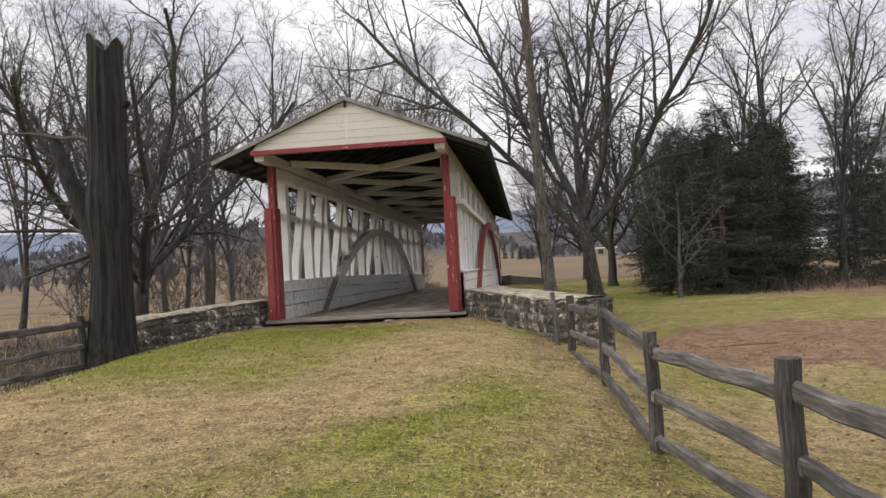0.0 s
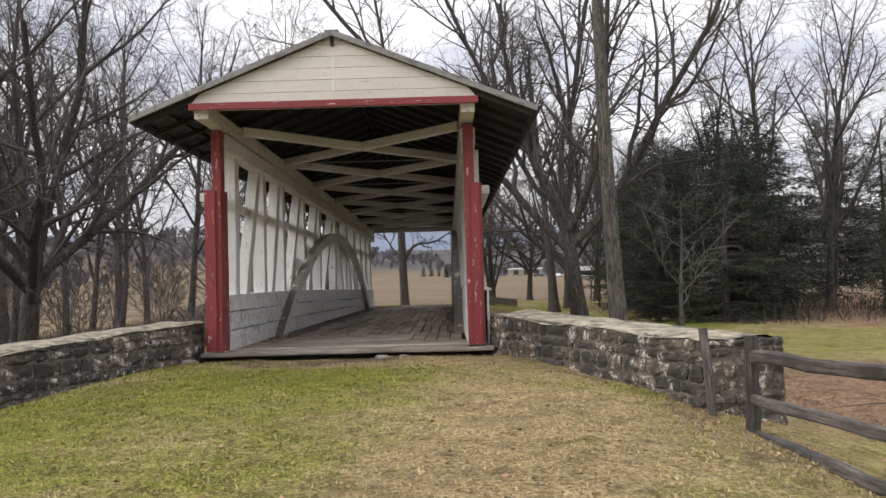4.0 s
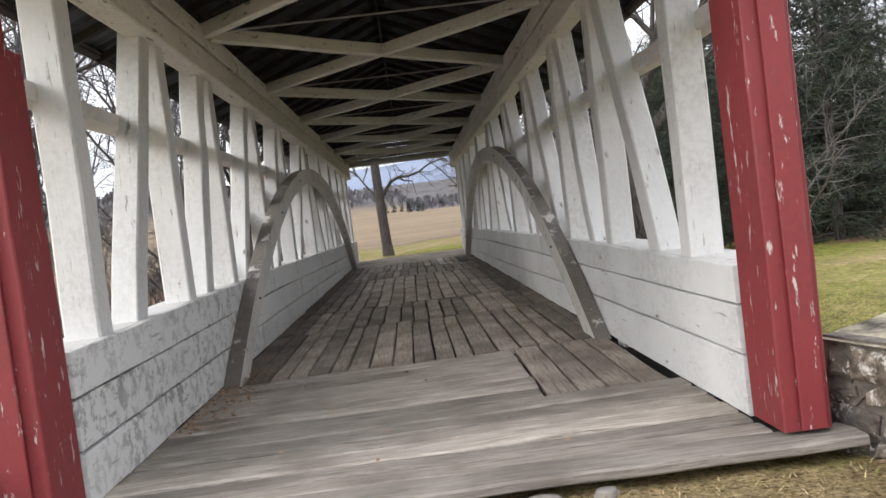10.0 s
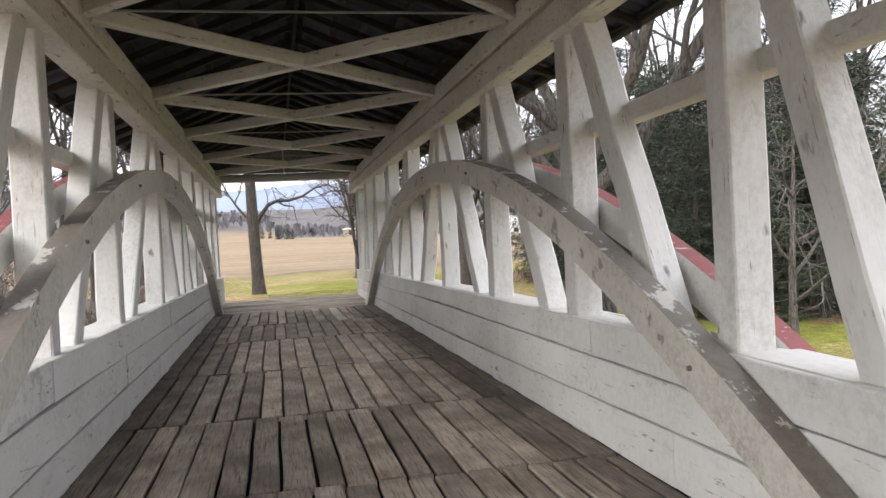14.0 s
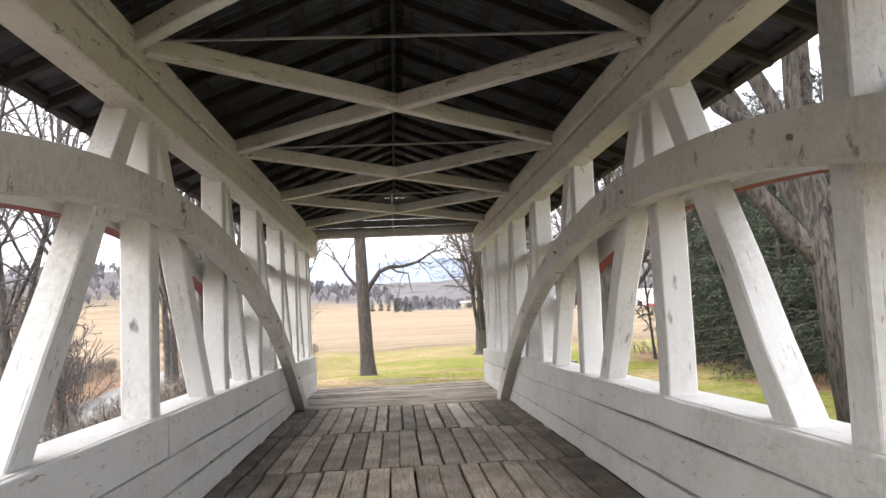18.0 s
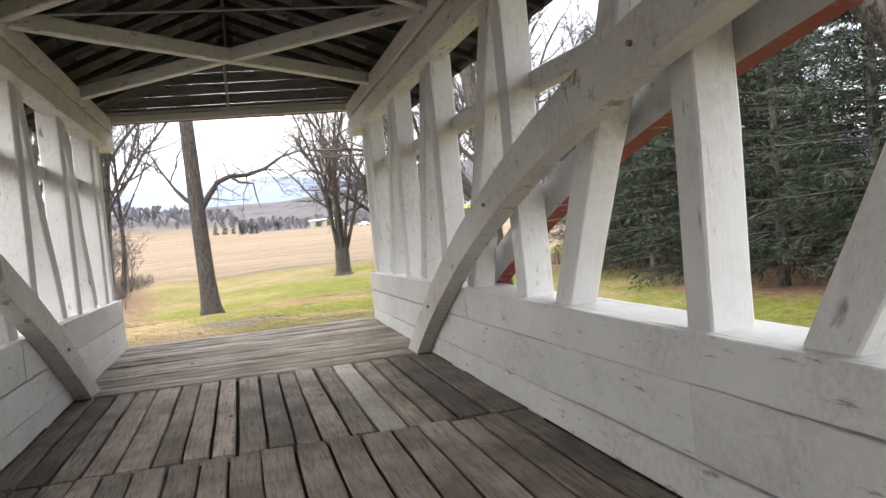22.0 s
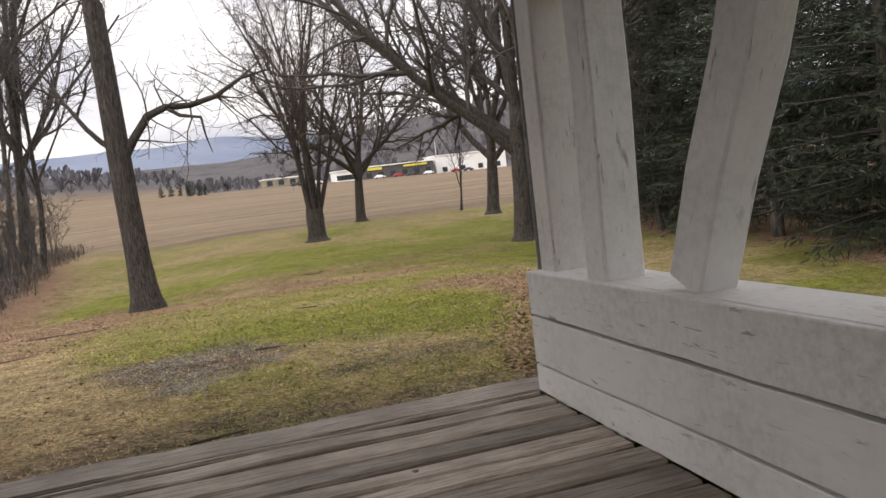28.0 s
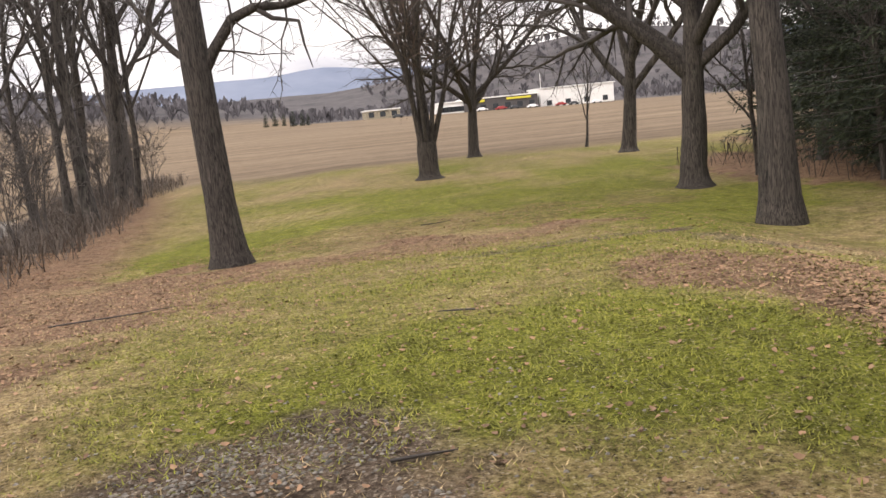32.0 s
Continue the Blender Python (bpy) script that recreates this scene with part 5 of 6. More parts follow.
# shrubs along the stream's west bank and below the bank trees
shrub = tree("many-stemmed bare shrub on the stream bank", grown(49, dict(STEMMY, kids=(6, 4, 3), taper=0.1, fine=0.007), 3.6, 0.05, stems=(7, 0.15)), TWIG_FAR, TWIG_FAR, stand(-8.2, 9.0), flare=1.0, group="bank shrubs", name="shrub")
for x, y, turn, size in ((-6.2, 18.0, 40, 0.9), (-8.2, 20.0, 100, 1.1), (-7.4, 21.2, 170, 1.1), (-8.6, 25.5, 230, 1.2), (-7.0, 24.0, 300, 0.9), (-16.8, 20.0, 40, 1.6), (-17.6, 24.5, 110, 1.7), (-18.2, 29.0, 200, 1.6), (-18.0, 35.0, 280, 1.8), (-18.4, 41.0, 330, 1.8), (-15.2, 15.0, 150, 1.5), (-12.6, 12.6, 60, 1.3), (-19.0, 47.0, 95, 1.8), (-4.9, 16.6, 20, 0.6), (-9.0, 28.0, 80, 1.1), (-5.4, 7.4, 140, 0.7), (-6.4, 30.5, 250, 0.9),
                         (-7.4, 47.0, 140, 1.1), (-7.9, 51.5, 200, 1.3), (-7.2, 57.5, 260, 1.1), (-8.3, 61.0, 320, 1.4), (-7.4, 68.0, 15, 1.2), (-9.6, 56.0, 75, 1.5), (-9.0, 71.0, 75, 1.2)):
    plant(shrub, x, y, turn, size)
# behind and among the conifers
for x, y, turn, size, kind in ((15.5, 23, 0, 0.95, tall_a), (19.5, 26, 240, 0.95, tall_a), (13.8, 41, 60, 0.7, tall_c), (15, 45, 160, 0.7, tall_b), (17, 35, 200, 1.0, tall_a),
                               (22, 31, 20, 1.0, tall_c), (11.9, 43.2, 10, 0.4, tall_b), (12.6, 39.5, 200, 0.45, tall_c)):
    plant(kind, x, y, turn, size)


# ---- conifers ----
def needle_material():
    m, nt, b = mat_new("conifer_needles")
    geo = nt.nodes.new("ShaderNodeNewGeometry")
    col = ramp(nt, geo.outputs["Random Per Island"], [(0.0, (0.006, 0.011, 0.006)), (0.6, (0.017, 0.028, 0.013)), (1.0, (0.052, 0.068, 0.029))])
    nt.links.new(col, b.inputs["Base Color"])
    b.inputs["Roughness"].default_value = 0.75
    return m


NEEDLE = needle_material()


def conifer(seed, H, R, low, at, dense=1.0):
    rng = random.Random(seed)
    ob = thing("conifer", "dense dark green conifer with drooping boughs", "tree", "row of conifers", at=at)
    tv, tf = [], []
    tube(tv, tf, [Vector((0, 0, -0.2)), Vector((0.03, 0, H * 0.4)), Vector((0, 0.03, H * 0.75)), Vector((0, 0, H))], [0.15, 0.11, 0.06, 0.012], 8)
    bv, bf, nv, nf = [], [], [], []
    z = low
    while z < H - 0.1:
        f = (z - low) / (H - low)
        for _ in range(7):
            a = rng.uniform(0, math.tau)
            L = R * ((1 - f) ** 0.75 + 0.06) * rng.uniform(0.5, 1.18)
            if f < 0.12:
                L *= 0.75
            rise = 0.30 - 0.45 * (1 - f)
            p, d = Vector((0, 0, z + rng.uniform(-0.3, 0.3))), Vector((math.cos(a), math.sin(a), rise + 0.25))
            pts = [p.copy()]
            n = 5
            for i in range(n):
                d = (d + Vector((0, 0, -0.13 + 0.05 * i))).normalized()
                p = p + d * (L / n)
                pts.append(p.copy())
            tube(bv, bf, pts, [0.028 * (1 - 0.8 * i / n) * (1.2 - f) for i in range(n + 1)], 3)
            steps = max(3, int(L / 0.12 * dense))
            for s in range(steps):
                t = 0.16 + 0.84 * (s + rng.random()) / steps
                ff = t * n
                i = min(int(ff), n - 1)
                q = pts[i].lerp(pts[i + 1], ff - i)
                loc = (pts[i + 1] - pts[i]).normalized()
                side = loc.cross(Vector((0, 0, 1))).normalized()
                for sg in (-1, 1):
                    tw = (loc * rng.uniform(0.3, 0.9) + side * sg * rng.uniform(0.3, 1.0) + Vector((0, 0, rng.uniform(-0.9, 0.25)))).normalized()
                    ln = rng.uniform(0.2, 0.55) * (1.15 - 0.45 * t)
                    for _k in range(6):
                        o = q + tw * ln * rng.uniform(0.0, 0.85)
                        dd = (tw + Vector((rng.gauss(0, 0.35), rng.gauss(0, 0.35), rng.gauss(0, 0.25)))).normalized()
                        w = dd.cross(Vector((rng.gauss(0, 1), rng.gauss(0, 1), rng.gauss(0, 1) + 0.5)))
                        w = w.normalized() * rng.uniform(0.008, 0.016)
                        e = o + dd * ln * rng.uniform(0.35, 0.72)
                        k0 = len(nv)
                        nv += [tuple(o), tuple(o.lerp(e, 0.45) + w), tuple(e), tuple(o.lerp(e, 0.55) - w)]
                        nf.append((k0, k0 + 1, k0 + 2, k0 + 3))
        z += 0.27
    piece("trunk", mesh_from("trunk", tv, tf, True), BARK_DARK, ob)
    tagged(piece("branchwork", mesh_from("branchwork", bv, bf, True), TWIG, ob), kind="stuff")
    tagged(piece("foliage", mesh_from("foliage", nv, nf), NEEDLE, ob), kind="stuff")
    return ob


con_a = conifer(61, 8.0, 2.6, 0.35, stand(11.6, 17.2))
con_b = conifer(62, 7.4, 2.8, 0.9, stand(11.4, 21.0))
con_d = conifer(64, 9.0, 3.2, 0.7, stand(15.6, 33.0))
con_c = conifer(63, 5.0, 1.5, 0.25, stand(18.6, 18.4))
for x, y, turn, size, kind in ((13.2, 18.6, 40, 0.8, con_a), (11.9, 24.6, 220, 1.05, con_b), (12.2, 28.0, 300, 1.0, con_d),
                               (12.3, 31.4, 10, 1.05, con_d), (12.6, 34.8, 100, 1.0, con_d), (13.2, 38.2, 200, 1.0, con_d), (14.2, 41.6, 50, 0.95, con_d), (14.6, 21.2, 260, 1.1, con_a), (16.3, 25.0, 330, 1.1, con_b), (16.8, 30.0, 60, 1.1, con_b),
                               (18.5, 36.0, 130, 1.15, con_d), (22.5, 26.5, 280, 1.15, con_b), (23.0, 33.0, 30, 1.2, con_d), (21.0, 41.0, 170, 1.15, con_d), (17.2, 47.0, 75, 1.2, con_d), (19.6, 51.5, 310, 1.25, con_d), (22.5, 47.0, 20, 1.3, con_d), (17.8, 43.0, 250, 1.2, con_d), (9.7, 19.2, 75, 0.62, con_a)):
    plant(kind, x, y, turn, size)
for x, y, s in ((-8, 300, 0.55), (-5, 302, 0.6), (-2, 301, 0.5), (1, 303, 0.62), (4, 302, 0.55), (6, 304, 0.5)):
    plant(con_c, x, y, x * 40, s * 1.6)


# ---- ground litter, grass, brush ----
def scatter(name, label, category, material, count, box, make, seed, weight):
    rng = random.Random(seed)
    verts, faces = [], []
    tries = 0
    while len(faces) < count and tries < count * 12:
        tries += 1
        x, y = rng.uniform(box[0], box[1]), rng.uniform(box[2], box[3])
        if -0.15 < y < 24.3 and abs(x) < 2.4:
            continue
        if rng.random() > weight(x, y):
            continue
        make(rng, x, y, ground_z(x, y), verts, faces)
    me = mesh_from(name, verts, faces)
    me.materials.append(material)
    return tagged(new(name, me), label, category, kind="stuff")


def blade(rng, x, y, z, verts, faces):
    for _ in range(3):
        a, h, ln = rng.uniform(0, math.tau), rng.uniform(0.006, 0.028), rng.uniform(0.02, 0.055)
        dx, dy = -math.sin(a) * 0.004, math.cos(a) * 0.004
        px, py = x + rng.uniform(-0.06, 0.06), y + rng.uniform(-0.06, 0.06)
        k = len(verts)
        verts += [(px - dx, py - dy, z - 0.004), (px + dx, py + dy, z - 0.004), (px + math.cos(a) * ln, py + math.sin(a) * ln, z + h)]
        faces.append((k, k + 1, k + 2))


def leaf(rng, x, y, z, verts, faces):
    a, s = rng.uniform(0, math.tau), rng.uniform(0.009, 0.026)
    c, n = math.cos(a), math.sin(a)
    tilt = rng.uniform(-1.1, 1.1)
    k = len(verts)
    for u, v, h in ((-1, 0, 0.2), (-0.2, -0.6, 0.0), (0.6, -0.4, 0.25), (1, 0, 0.5), (0.5, 0.5, 0.2), (-0.3, 0.55, 0.05)):
        verts.append((x + s * (u * c - v * n), y + s * (u * n + v * c), z + 0.008 + s * (h * 0.8 + v * tilt * 0.6)))
    faces.append(tuple(range(k, k + 6)))


GREEN_BLADE = plain("green_grass", (0.235, 0.238, 0.032), 0.8, 0.3, 3, island=True)
STRAW_BLADE = plain("straw_grass", (0.46, 0.35, 0.18), 0.85, 0.3, 3, island=True)
LEAF = plain("dead_leaves", (0.31, 0.19, 0.112), 0.9, 0.35, 9, island=True)
scatter("grass", "short green lawn grass", "grass", GREEN_BLADE, 70000, (-4.0, 4.3, -15, -0.2), blade, 71, lambda x, y: cover(x, y)[0])
scatter("grass", "short green lawn grass", "grass", GREEN_BLADE, 80000, (-5, 5, 23.8, 37), blade, 72, lambda x, y: cover(x, y)[0] * (1 - 0.7 * cover(x, y)[1]))
scatter("dry_grass", "dry straw-coloured grass", "grass", STRAW_BLADE, 45000, (-4.5, 4.5, -16.5, -0.2), blade, 73, lambda x, y: 1.05 - cover(x, y)[0])
scatter("dry_grass", "dry straw-coloured grass", "grass", STRAW_BLADE, 26000, (-5, 6, 23.8, 38), blade, 74, lambda x, y: 1.0 - cover(x, y)[0])
scatter("leaf_litter", "fallen brown leaves", "leaves", LEAF, 26000, (-7, 7, 24.4, 42), leaf, 75, lambda x, y: 0.22 + cover(x, y)[1] ** 1.5)
scatter("leaf_litter", "scattered fallen brown leaves", "leaves", LEAF, 9000, (-5, 9, -16.5, 0), leaf, 76, lambda x, y: 0.35 + 0.5 * smoothstep(3.2, 4.5, x))
scatter("leaf_litter", "drift of brown leaves along the stone wall", "leaves", LEAF, 5200, (2.0, 4.8, 24.3, 31.5), leaf, 77, lambda x, y: 1 - smoothstep(0.10, 0.62, abs(x - (1.86 + (y - 24.1) * 0.455))))


def pebble(rng, x, y, z, verts, faces):
    a, s = rng.uniform(0, math.tau), rng.uniform(0.005, 0.016)
    h, flat = s * rng.uniform(0.3, 0.7), rng.uniform(0.5, 0.95)
    k = len(verts)
    for i in range(5):
        b = a + i * math.tau / 5 + rng.uniform(-0.3, 0.3)
        verts.append((x + s * math.cos(b), y + s * flat * math.sin(b), z))
    for i in range(3):
        b = a + i * math.tau / 3
        verts.append((x + 0.45 * s * math.cos(b), y + 0.45 * s * flat * math.sin(b), z + h))
    faces += [(k + 5, k + 6, k + 7), (k, k + 1, k + 5), (k + 1, k + 6, k + 5), (k + 1, k + 2, k + 6), (k + 2, k + 3, k + 6), (k + 3, k + 7, k + 6), (k + 3, k + 4, k + 7), (k + 4, k + 5, k + 7), (k + 4, k, k + 5)]


GRAVEL = plain("pale_gravel", (0.24, 0.22, 0.19), 0.9, 0.4, 30, island=True)
scatter("gravel", "pale gravel bits on a patch of bare earth", "gravel", GRAVEL, 20000, (-1.5, 1.8, 25.4, 28.6), pebble, 91, lambda x, y: 0.9 * blob(x, y, 0.05, 26.8, 1.05, 0.9, 0.8) * max(0.0, 0.45 + 1.6 * noise.noise((x * 2.3, y * 2.3, 4))) + 0.02)


def brush(rng, x, y, z, verts, faces):
    for _ in range(8):
        a, h, ln = rng.uniform(0, math.tau), rng.uniform(0.12, 0.95), rng.uniform(0.3, 1.3)
        px, py = x + rng.uniform(-0.4, 0.4), y + rng.uniform(-0.4, 0.4)
        w = rng.uniform(0.006, 0.013)
        dx, dy = math.cos(a + 1.57) * w, math.sin(a + 1.57) * w
        mx, my = px + math.cos(a) * ln * 0.35, py + math.sin(a) * ln * 0.35
        a += rng.uniform(-1, 1)
        ex, ey = mx + math.cos(a) * ln * 0.65, my + math.sin(a) * ln * 0.65
        k = len(verts)
        verts += [(px - dx, py - dy, z - 0.1), (px + dx, py + dy, z - 0.1), (mx - dx, my - dy, z + h * 0.7), (mx + dx, my + dy, z + h * 0.7), (ex, ey, z + h * rng.uniform(0.6, 1.1))]
        faces += [(k, k + 1, k + 3, k + 2), (k + 2, k + 3, k + 4)]


def bank_weight(x, y):
    d = stream_gap(x, y)
    w = smoothstep(3.9, 4.8, d) * (1 - smoothstep(6.5, 9.0, d))
    if x > -2.8 or (y > 24 and x > -5.5):
        w = 0
    return w


scatter("brush", "tangled bare brush along the stream bank", "brush", BRUSHWOOD, 40000, (-40, -2.8, -2, 75), brush, 78, bank_weight)
DARK_BRUSH = plain("dark_brush_stems", (0.075, 0.06, 0.05), 0.95, 0.4, 3.0, island=True)
scatter("brush", "thin dark undergrowth below the conifers", "brush", DARK_BRUSH, 7000, (12.5, 26, 14, 50), brush, 79, lambda x, y: 0.6)
scatter("brush", "tangled thicket below the bank trees", "brush", BRUSHWOOD, 30000, (-16, -6.4, 38, 80), brush, 84, lambda x, y: 0.7 * smoothstep(-6.2, -8.6, x + 1.6 * noise.noise((x * 0.4, y * 0.25, 6))))
scatter("brush", "tangled brown brush on the far bank", "brush", BRUSHWOOD, 34000, (-22, -3.2, 3, 42), brush, 85, lambda x, y: 0.8 * smoothstep(4.2, 5.2, stream_gap(x, y)) if x < -3.4 - 0.2 * max(0, y - 24) else 0)
scatter("field_weeds", "tall dry straw weeds in the field", "grass", STRAW_BLADE, 11000, (-45, -13, -6, 60), brush, 80, lambda x, y: 0.5 if stream_gap(x, y) > 7 else 0)


# ---- far things ----
def far_tree(rng, x, y, z, verts, faces):
    H = rng.uniform(3, 7.5)
    for _ in range(12):
        a = rng.uniform(0, math.tau)
        sx = rng.uniform(0.0, 0.42) * H
        bz = z + H * rng.uniform(0.0, 0.45)
        ex, ey, ez = x + math.cos(a) * sx, y + math.sin(a) * sx * 0.5, z + H * rng.uniform(0.45, 1.0)
        w = rng.uniform(0.04, 0.10) * H
        k = len(verts)
        verts += [(x - w * 0.2, y, bz - 0.5), (x + w * 0.2, y, bz - 0.5), (ex + w, ey, ez - H * 0.12), (ex, ey, ez), (ex - w, ey, ez - H * 0.16)]
        faces.append((k, k + 1, k + 2, k + 3, k + 4))


# far trees: bluish grey instead of bark brown, haze painted into the colour
FAR_TWIG = plain("hazed_far_woods", (0.118, 0.112, 0.122), 0.95, 0.3, 0.1, island=True)
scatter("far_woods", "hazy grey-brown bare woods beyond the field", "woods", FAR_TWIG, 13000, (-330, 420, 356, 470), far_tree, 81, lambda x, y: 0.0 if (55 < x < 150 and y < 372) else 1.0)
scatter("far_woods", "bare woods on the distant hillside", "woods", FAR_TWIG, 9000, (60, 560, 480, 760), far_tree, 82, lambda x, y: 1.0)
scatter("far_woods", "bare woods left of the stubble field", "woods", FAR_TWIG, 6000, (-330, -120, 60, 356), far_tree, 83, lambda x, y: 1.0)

# distant ridge: the blue of the haze is painted into its base colour
mtm, mtnt, mtb = mat_new("hazed_blue_ridge")
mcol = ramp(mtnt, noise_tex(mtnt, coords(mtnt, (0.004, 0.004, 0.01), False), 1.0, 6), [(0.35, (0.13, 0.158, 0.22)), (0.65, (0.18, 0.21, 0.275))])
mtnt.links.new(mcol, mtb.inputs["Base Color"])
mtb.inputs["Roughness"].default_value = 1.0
rv, rf = [], []
for i in range(121):
    a = radians(-80 + 160 * i / 120)
    x, y = 2600 * math.sin(a), 2600 * math.cos(a)
    h = 152 + 42 * noise.noise((i * 0.06, 2, 1)) + 16 * noise.noise((i * 0.25, 5, 1))
    rv += [(x, y, -5), (x * 1.06, y * 1.06, h * 0.6), (x * 1.13, y * 1.13, h * 1.25)]
    if i:
        k = 3 * i
        rf += [(k - 3, k, k + 1, k - 2), (k - 2, k + 1, k + 2, k - 1)]
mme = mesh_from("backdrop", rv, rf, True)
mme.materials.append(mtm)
tagged(new("backdrop", mme), "distant mountain ridge with haze painted blue", "mountains", kind="structure")


# store buildings and parked cars beyond the field
WALL_WHITE = plain("white_siding", (0.72, 0.72, 0.70), 0.7, 0.08, 0.6)
WALL_DARK = plain("dark_siding", (0.07, 0.065, 0.065), 0.7, 0.2, 0.5)
SIGN_YELLOW = plain("yellow_sign", (0.62, 0.55, 0.06), 0.6, 0.1, 1)
PANE = plain("dark_pane", (0.03, 0.035, 0.04), 0.15, 0.2, 1)


def block(name, x0, x1, y0, y1, z0, z1, material, parent, label=""):
    bm = bmesh.new()
    bmesh.ops.create_cube(bm, size=1, matrix=Matrix.Translation(((x0 + x1) / 2, (y0 + y1) / 2, (z0 + z1) / 2)) @ Matrix.Diagonal((x1 - x0, y1 - y0, z1 - z0, 1)))
    bmesh.ops.bevel(bm, geom=bm.edges[:], offset=min(x1 - x0, y1 - y0, z1 - z0) * 0.04, segments=1, affect="EDGES")
    return part(name, bm, material, parent, label)


def store(x0, x1, y, height, wall_mat, label, sign=False, panes=6):
    zb = ground_z((x0 + x1) / 2, y) - 0.3
    ob = thing("store_building", label, "building", "buildings beyond the field")
    block("wall", x0, x1, y, y + 16, zb, zb + height, wall_mat, ob)
    block("roof", x0 - 0.4, x1 + 0.4, y - 0.4, y + 16.4, zb + height, zb + height + 0.5, WALL_WHITE, ob)
    for k in range(panes):
        xx = x0 + (x1 - x0) * (k + 0.5) / panes
        block("window", xx - 1.1, xx + 1.1, y - 0.12, y + 0.1, zb + 0.9, zb + 2.9, PANE, ob)
    if sign:
        block("sign", x0 + 2, x0 + 8, y - 0.5, y - 0.15, zb + height - 1.3, zb + height - 0.3, SIGN_YELLOW, ob, "yellow sign board")
        block("sign", x0 + 17, x0 + 27, y - 0.5, y - 0.15, zb + height - 1.2, zb + height - 0.4, SIGN_YELLOW, ob, "yellow sign board")
    return ob


store(68, 98, 338, 5.2, WALL_DARK, "low dark store with yellow signs beyond the field", True)
store(58, 68, 340, 4.4, WALL_WHITE, "low white shop beyond the field")
store(100, 132, 342, 7.6, WALL_WHITE, "large white warehouse beyond the field", panes=4)
store(30, 44, 352, 3.4, CAP, "small pale house beyond the field", panes=3)
pole = thing("lamp_pole", "tall thin pole beside the store", "pole", at=stand(97, 330))
bm = bmesh.new()
bmesh.ops.create_cone(bm, cap_ends=True, segments=8, radius1=0.16, radius2=0.10, depth=13, matrix=Matrix.Translation((0, 0, 6.3)))
part("mast", bm, WALL_WHITE, pole)

CAR_PAINTS = [plain("car_red", (0.30, 0.03, 0.03), 0.35, 0.1, 1), plain("car_white", (0.7, 0.7, 0.7), 0.35, 0.05, 1), plain("car_dark", (0.04, 0.045, 0.05), 0.35, 0.1, 1)]
RUBBER = plain("tyre", (0.02, 0.02, 0.02), 0.9, 0.2, 2)


def car(x, y, paint, label):
    ob = thing("car", label, "car", "parked cars", at=stand(x, y))
    verts, faces = [], []
    prof = [(-2.1, 0.35), (-2.15, 0.8), (-1.5, 0.95), (-0.9, 1.42), (0.6, 1.45), (1.2, 0.98), (2.05, 0.85), (2.15, 0.4)]
    for s in (-0.85, 0.85):
        for px, pz in prof:
            verts.append((px, s * (0.82 if pz > 1.2 else 1.0), pz))
    n = len(prof)
    for k in range(n):
        l = (k + 1) % n
        faces.append((k, l, n + l, n + k))
    faces += [tuple(reversed(range(n))), tuple(range(n, 2 * n))]
    piece("body", mesh_from("body", verts, faces), paint, ob)
    for wx in (-1.3, 1.3):
        for wy in (-0.86, 0.86):
            bm = bmesh.new()
            bmesh.ops.create_cone(bm, cap_ends=True, segments=12, radius1=0.33, radius2=0.33, depth=0.2, matrix=Matrix.Translation((wx, wy, 0.33)) @ Matrix.Rotation(math.pi / 2, 4, "X"))
            part("wheel", bm, RUBBER, ob)
    return ob


for k, (x, c) in enumerate(((72, 1), (80, 0), (86, 2), (92, 1), (104, 0), (110, 2), (118, 1), (48, 1), (40, 2))):
    car(x, 326 + (k % 3) * 2, CAR_PAINTS[c], ("red", "white", "dark")[c] + " car parked before the stores")

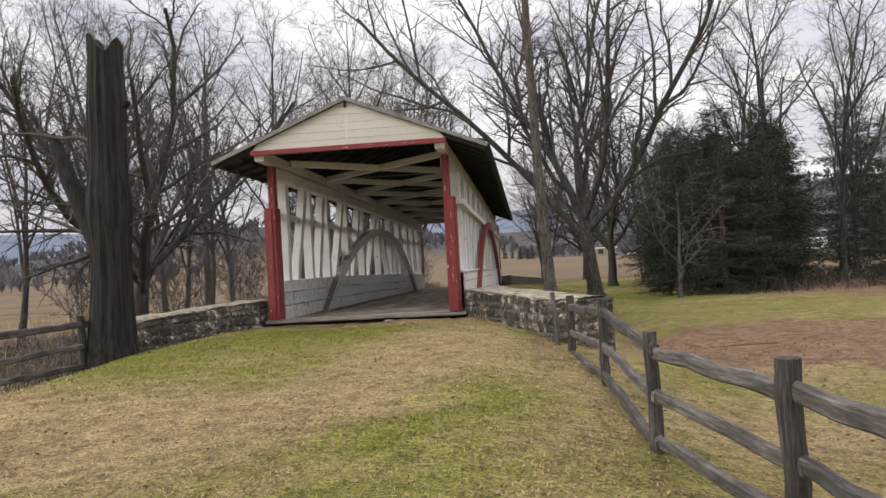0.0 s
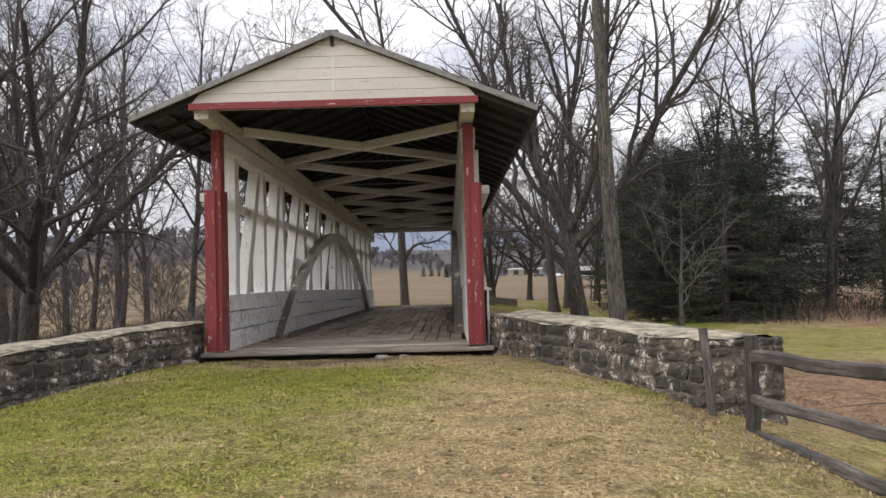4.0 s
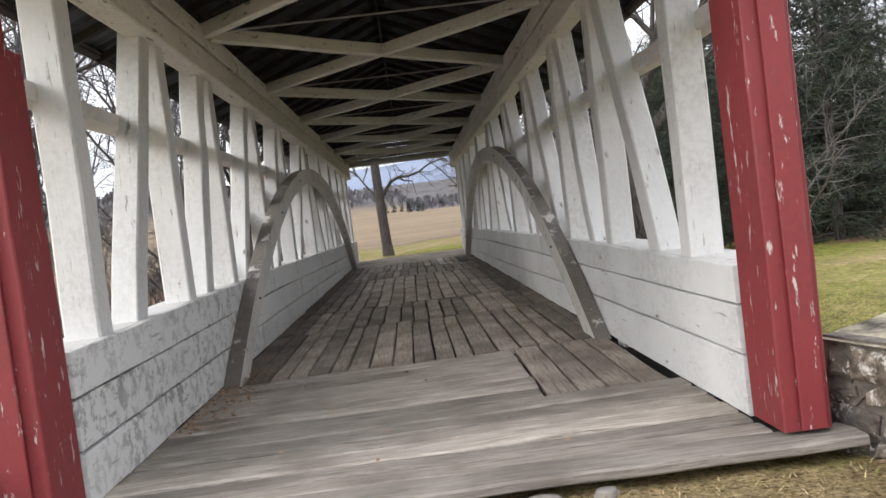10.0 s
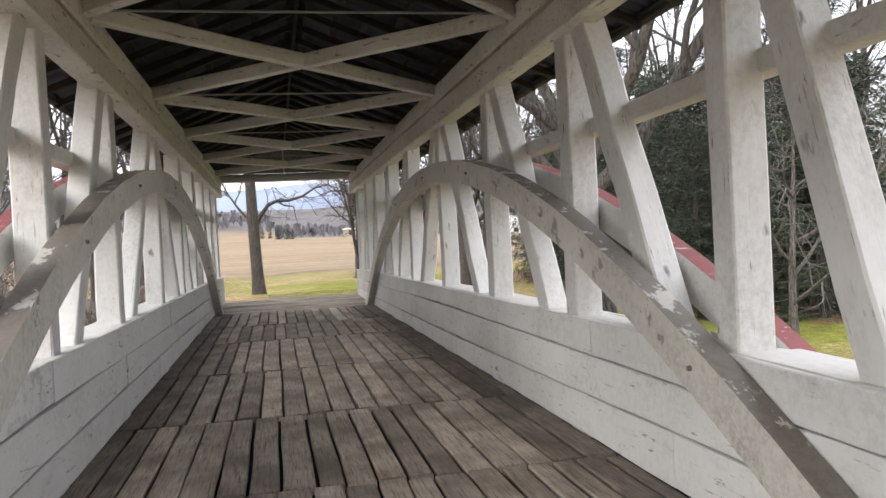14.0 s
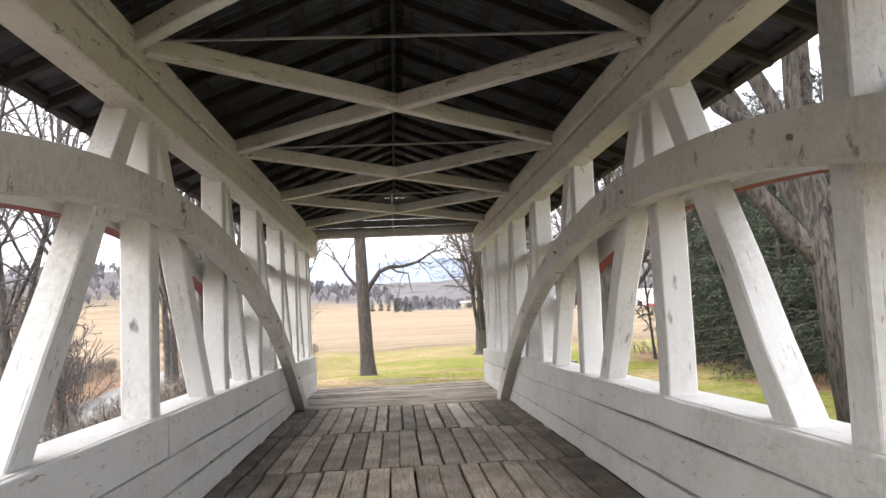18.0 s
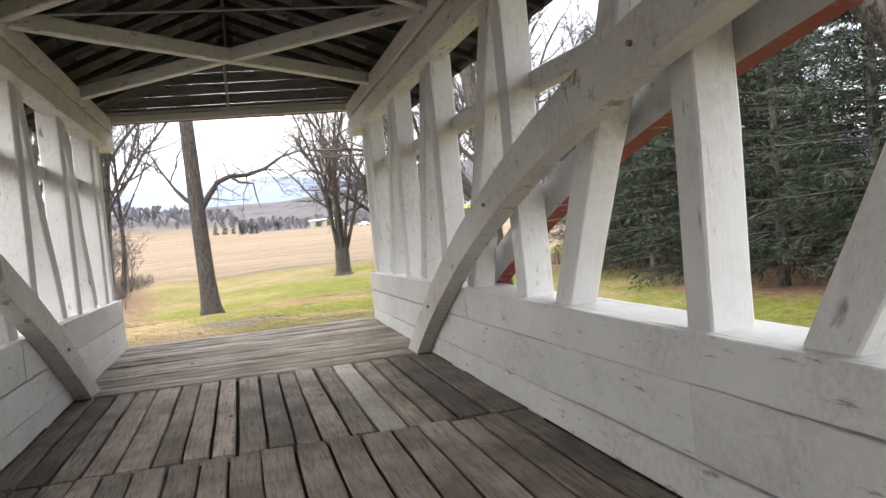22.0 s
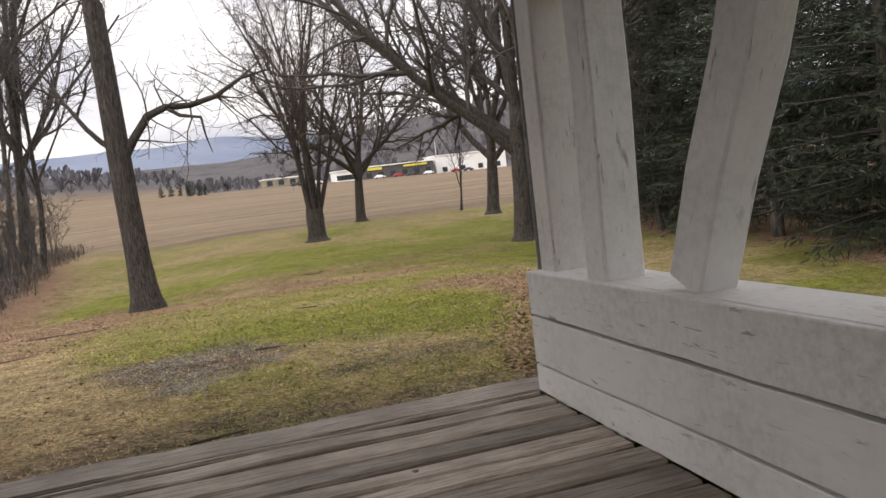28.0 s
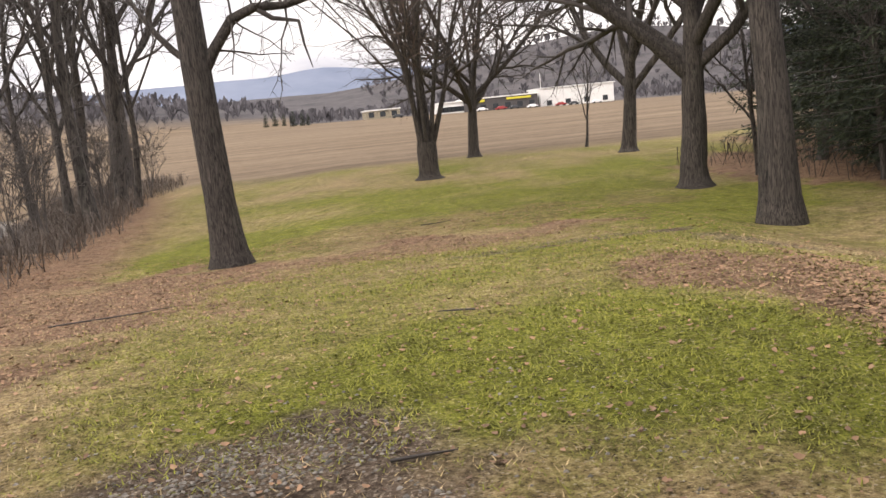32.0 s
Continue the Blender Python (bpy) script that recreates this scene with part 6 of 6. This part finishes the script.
# fallen sticks on the grass
for k, (x, y, ln, a) in enumerate(((-2.6, 33.0, 1.3, 15), (-3.2, 30.6, 0.9, 40), (0.4, 27.4, 0.3, 5), (1.4, 30.2, 0.3, 160), (-2.9, 29.2, 1.1, 30), (2.6, 41, 0.7, 10), (-0.2, 24.6, 0.35, 10), (8.2, -1.0, 1.4, 175))):
    st = thing("fallen_stick", "thin dead stick lying on the grass", "stick", "fallen sticks")
    sv, sf = [], []
    c, n = math.cos(radians(a)), math.sin(radians(a))
    pts = [Vector((x + c * ln * f + 0.03 * noise.noise((k, f * 4, 1)), y + n * ln * f + 0.05 * noise.noise((k, f * 4, 6)), ground_z(x + c * ln * f, y + n * ln * f) + 0.018)) for f in (0, 0.25, 0.5, 0.75, 1)]
    tube(sv, sf, pts, [0.009, 0.009, 0.008, 0.006, 0.003], 5)
    piece("stick", mesh_from("stick", sv, sf, True), TWIG, st)

# leaves blown in along the deck's left edge, and flat stones wedged below the sill
lrng = random.Random(91)
lv, lf = [], []
for _ in range(420):
    x, y = -1.78 + abs(lrng.gauss(0, 0.22)), lrng.uniform(1.6, 4.0)
    leaf(lrng, min(x, -0.9), y, 0.004 + lrng.uniform(0, 0.02), lv, lf)
for _ in range(160):
    leaf(lrng, lrng.uniform(-1.7, 1.7), lrng.choice((lrng.uniform(0.3, 9), lrng.uniform(15, 23.3))), 0.004, lv, lf)
lme = mesh_from("leaf_litter", lv, lf)
lme.materials.append(LEAF)
tagged(new("leaf_litter", lme), "dry brown leaves blown onto the plank deck", "leaves", kind="stuff")
PALE_STONE = plain("pale_flat_stone", (0.22, 0.20, 0.18), 0.95, 0.4, 8)
for k, (x, y, w, d, h) in enumerate(((0.55, -0.26, 0.22, 0.13, 0.07), (0.86, -0.25, 0.13, 0.10, 0.06), (-2.3, -0.34, 0.3, 0.22, 0.08))):
    st = thing("flat_stone", "pale flat stone wedged below the sill plank", "stone", "stones below the sill", at=(x, y, ground_z(x, y) + h * 0.25))
    bm = bmesh.new()
    bmesh.ops.create_icosphere(bm, subdivisions=2, radius=0.5)
    for v in bm.verts:
        f = 1 + 0.35 * noise.noise((v.co.x * 2 + k * 5, v.co.y * 2, v.co.z * 2))
        v.co = Vector((v.co.x * w * f, v.co.y * d * f, max(-0.3, min(0.32, v.co.z)) * h * 1.6))
    part("stone", bm, PALE_STONE, st)
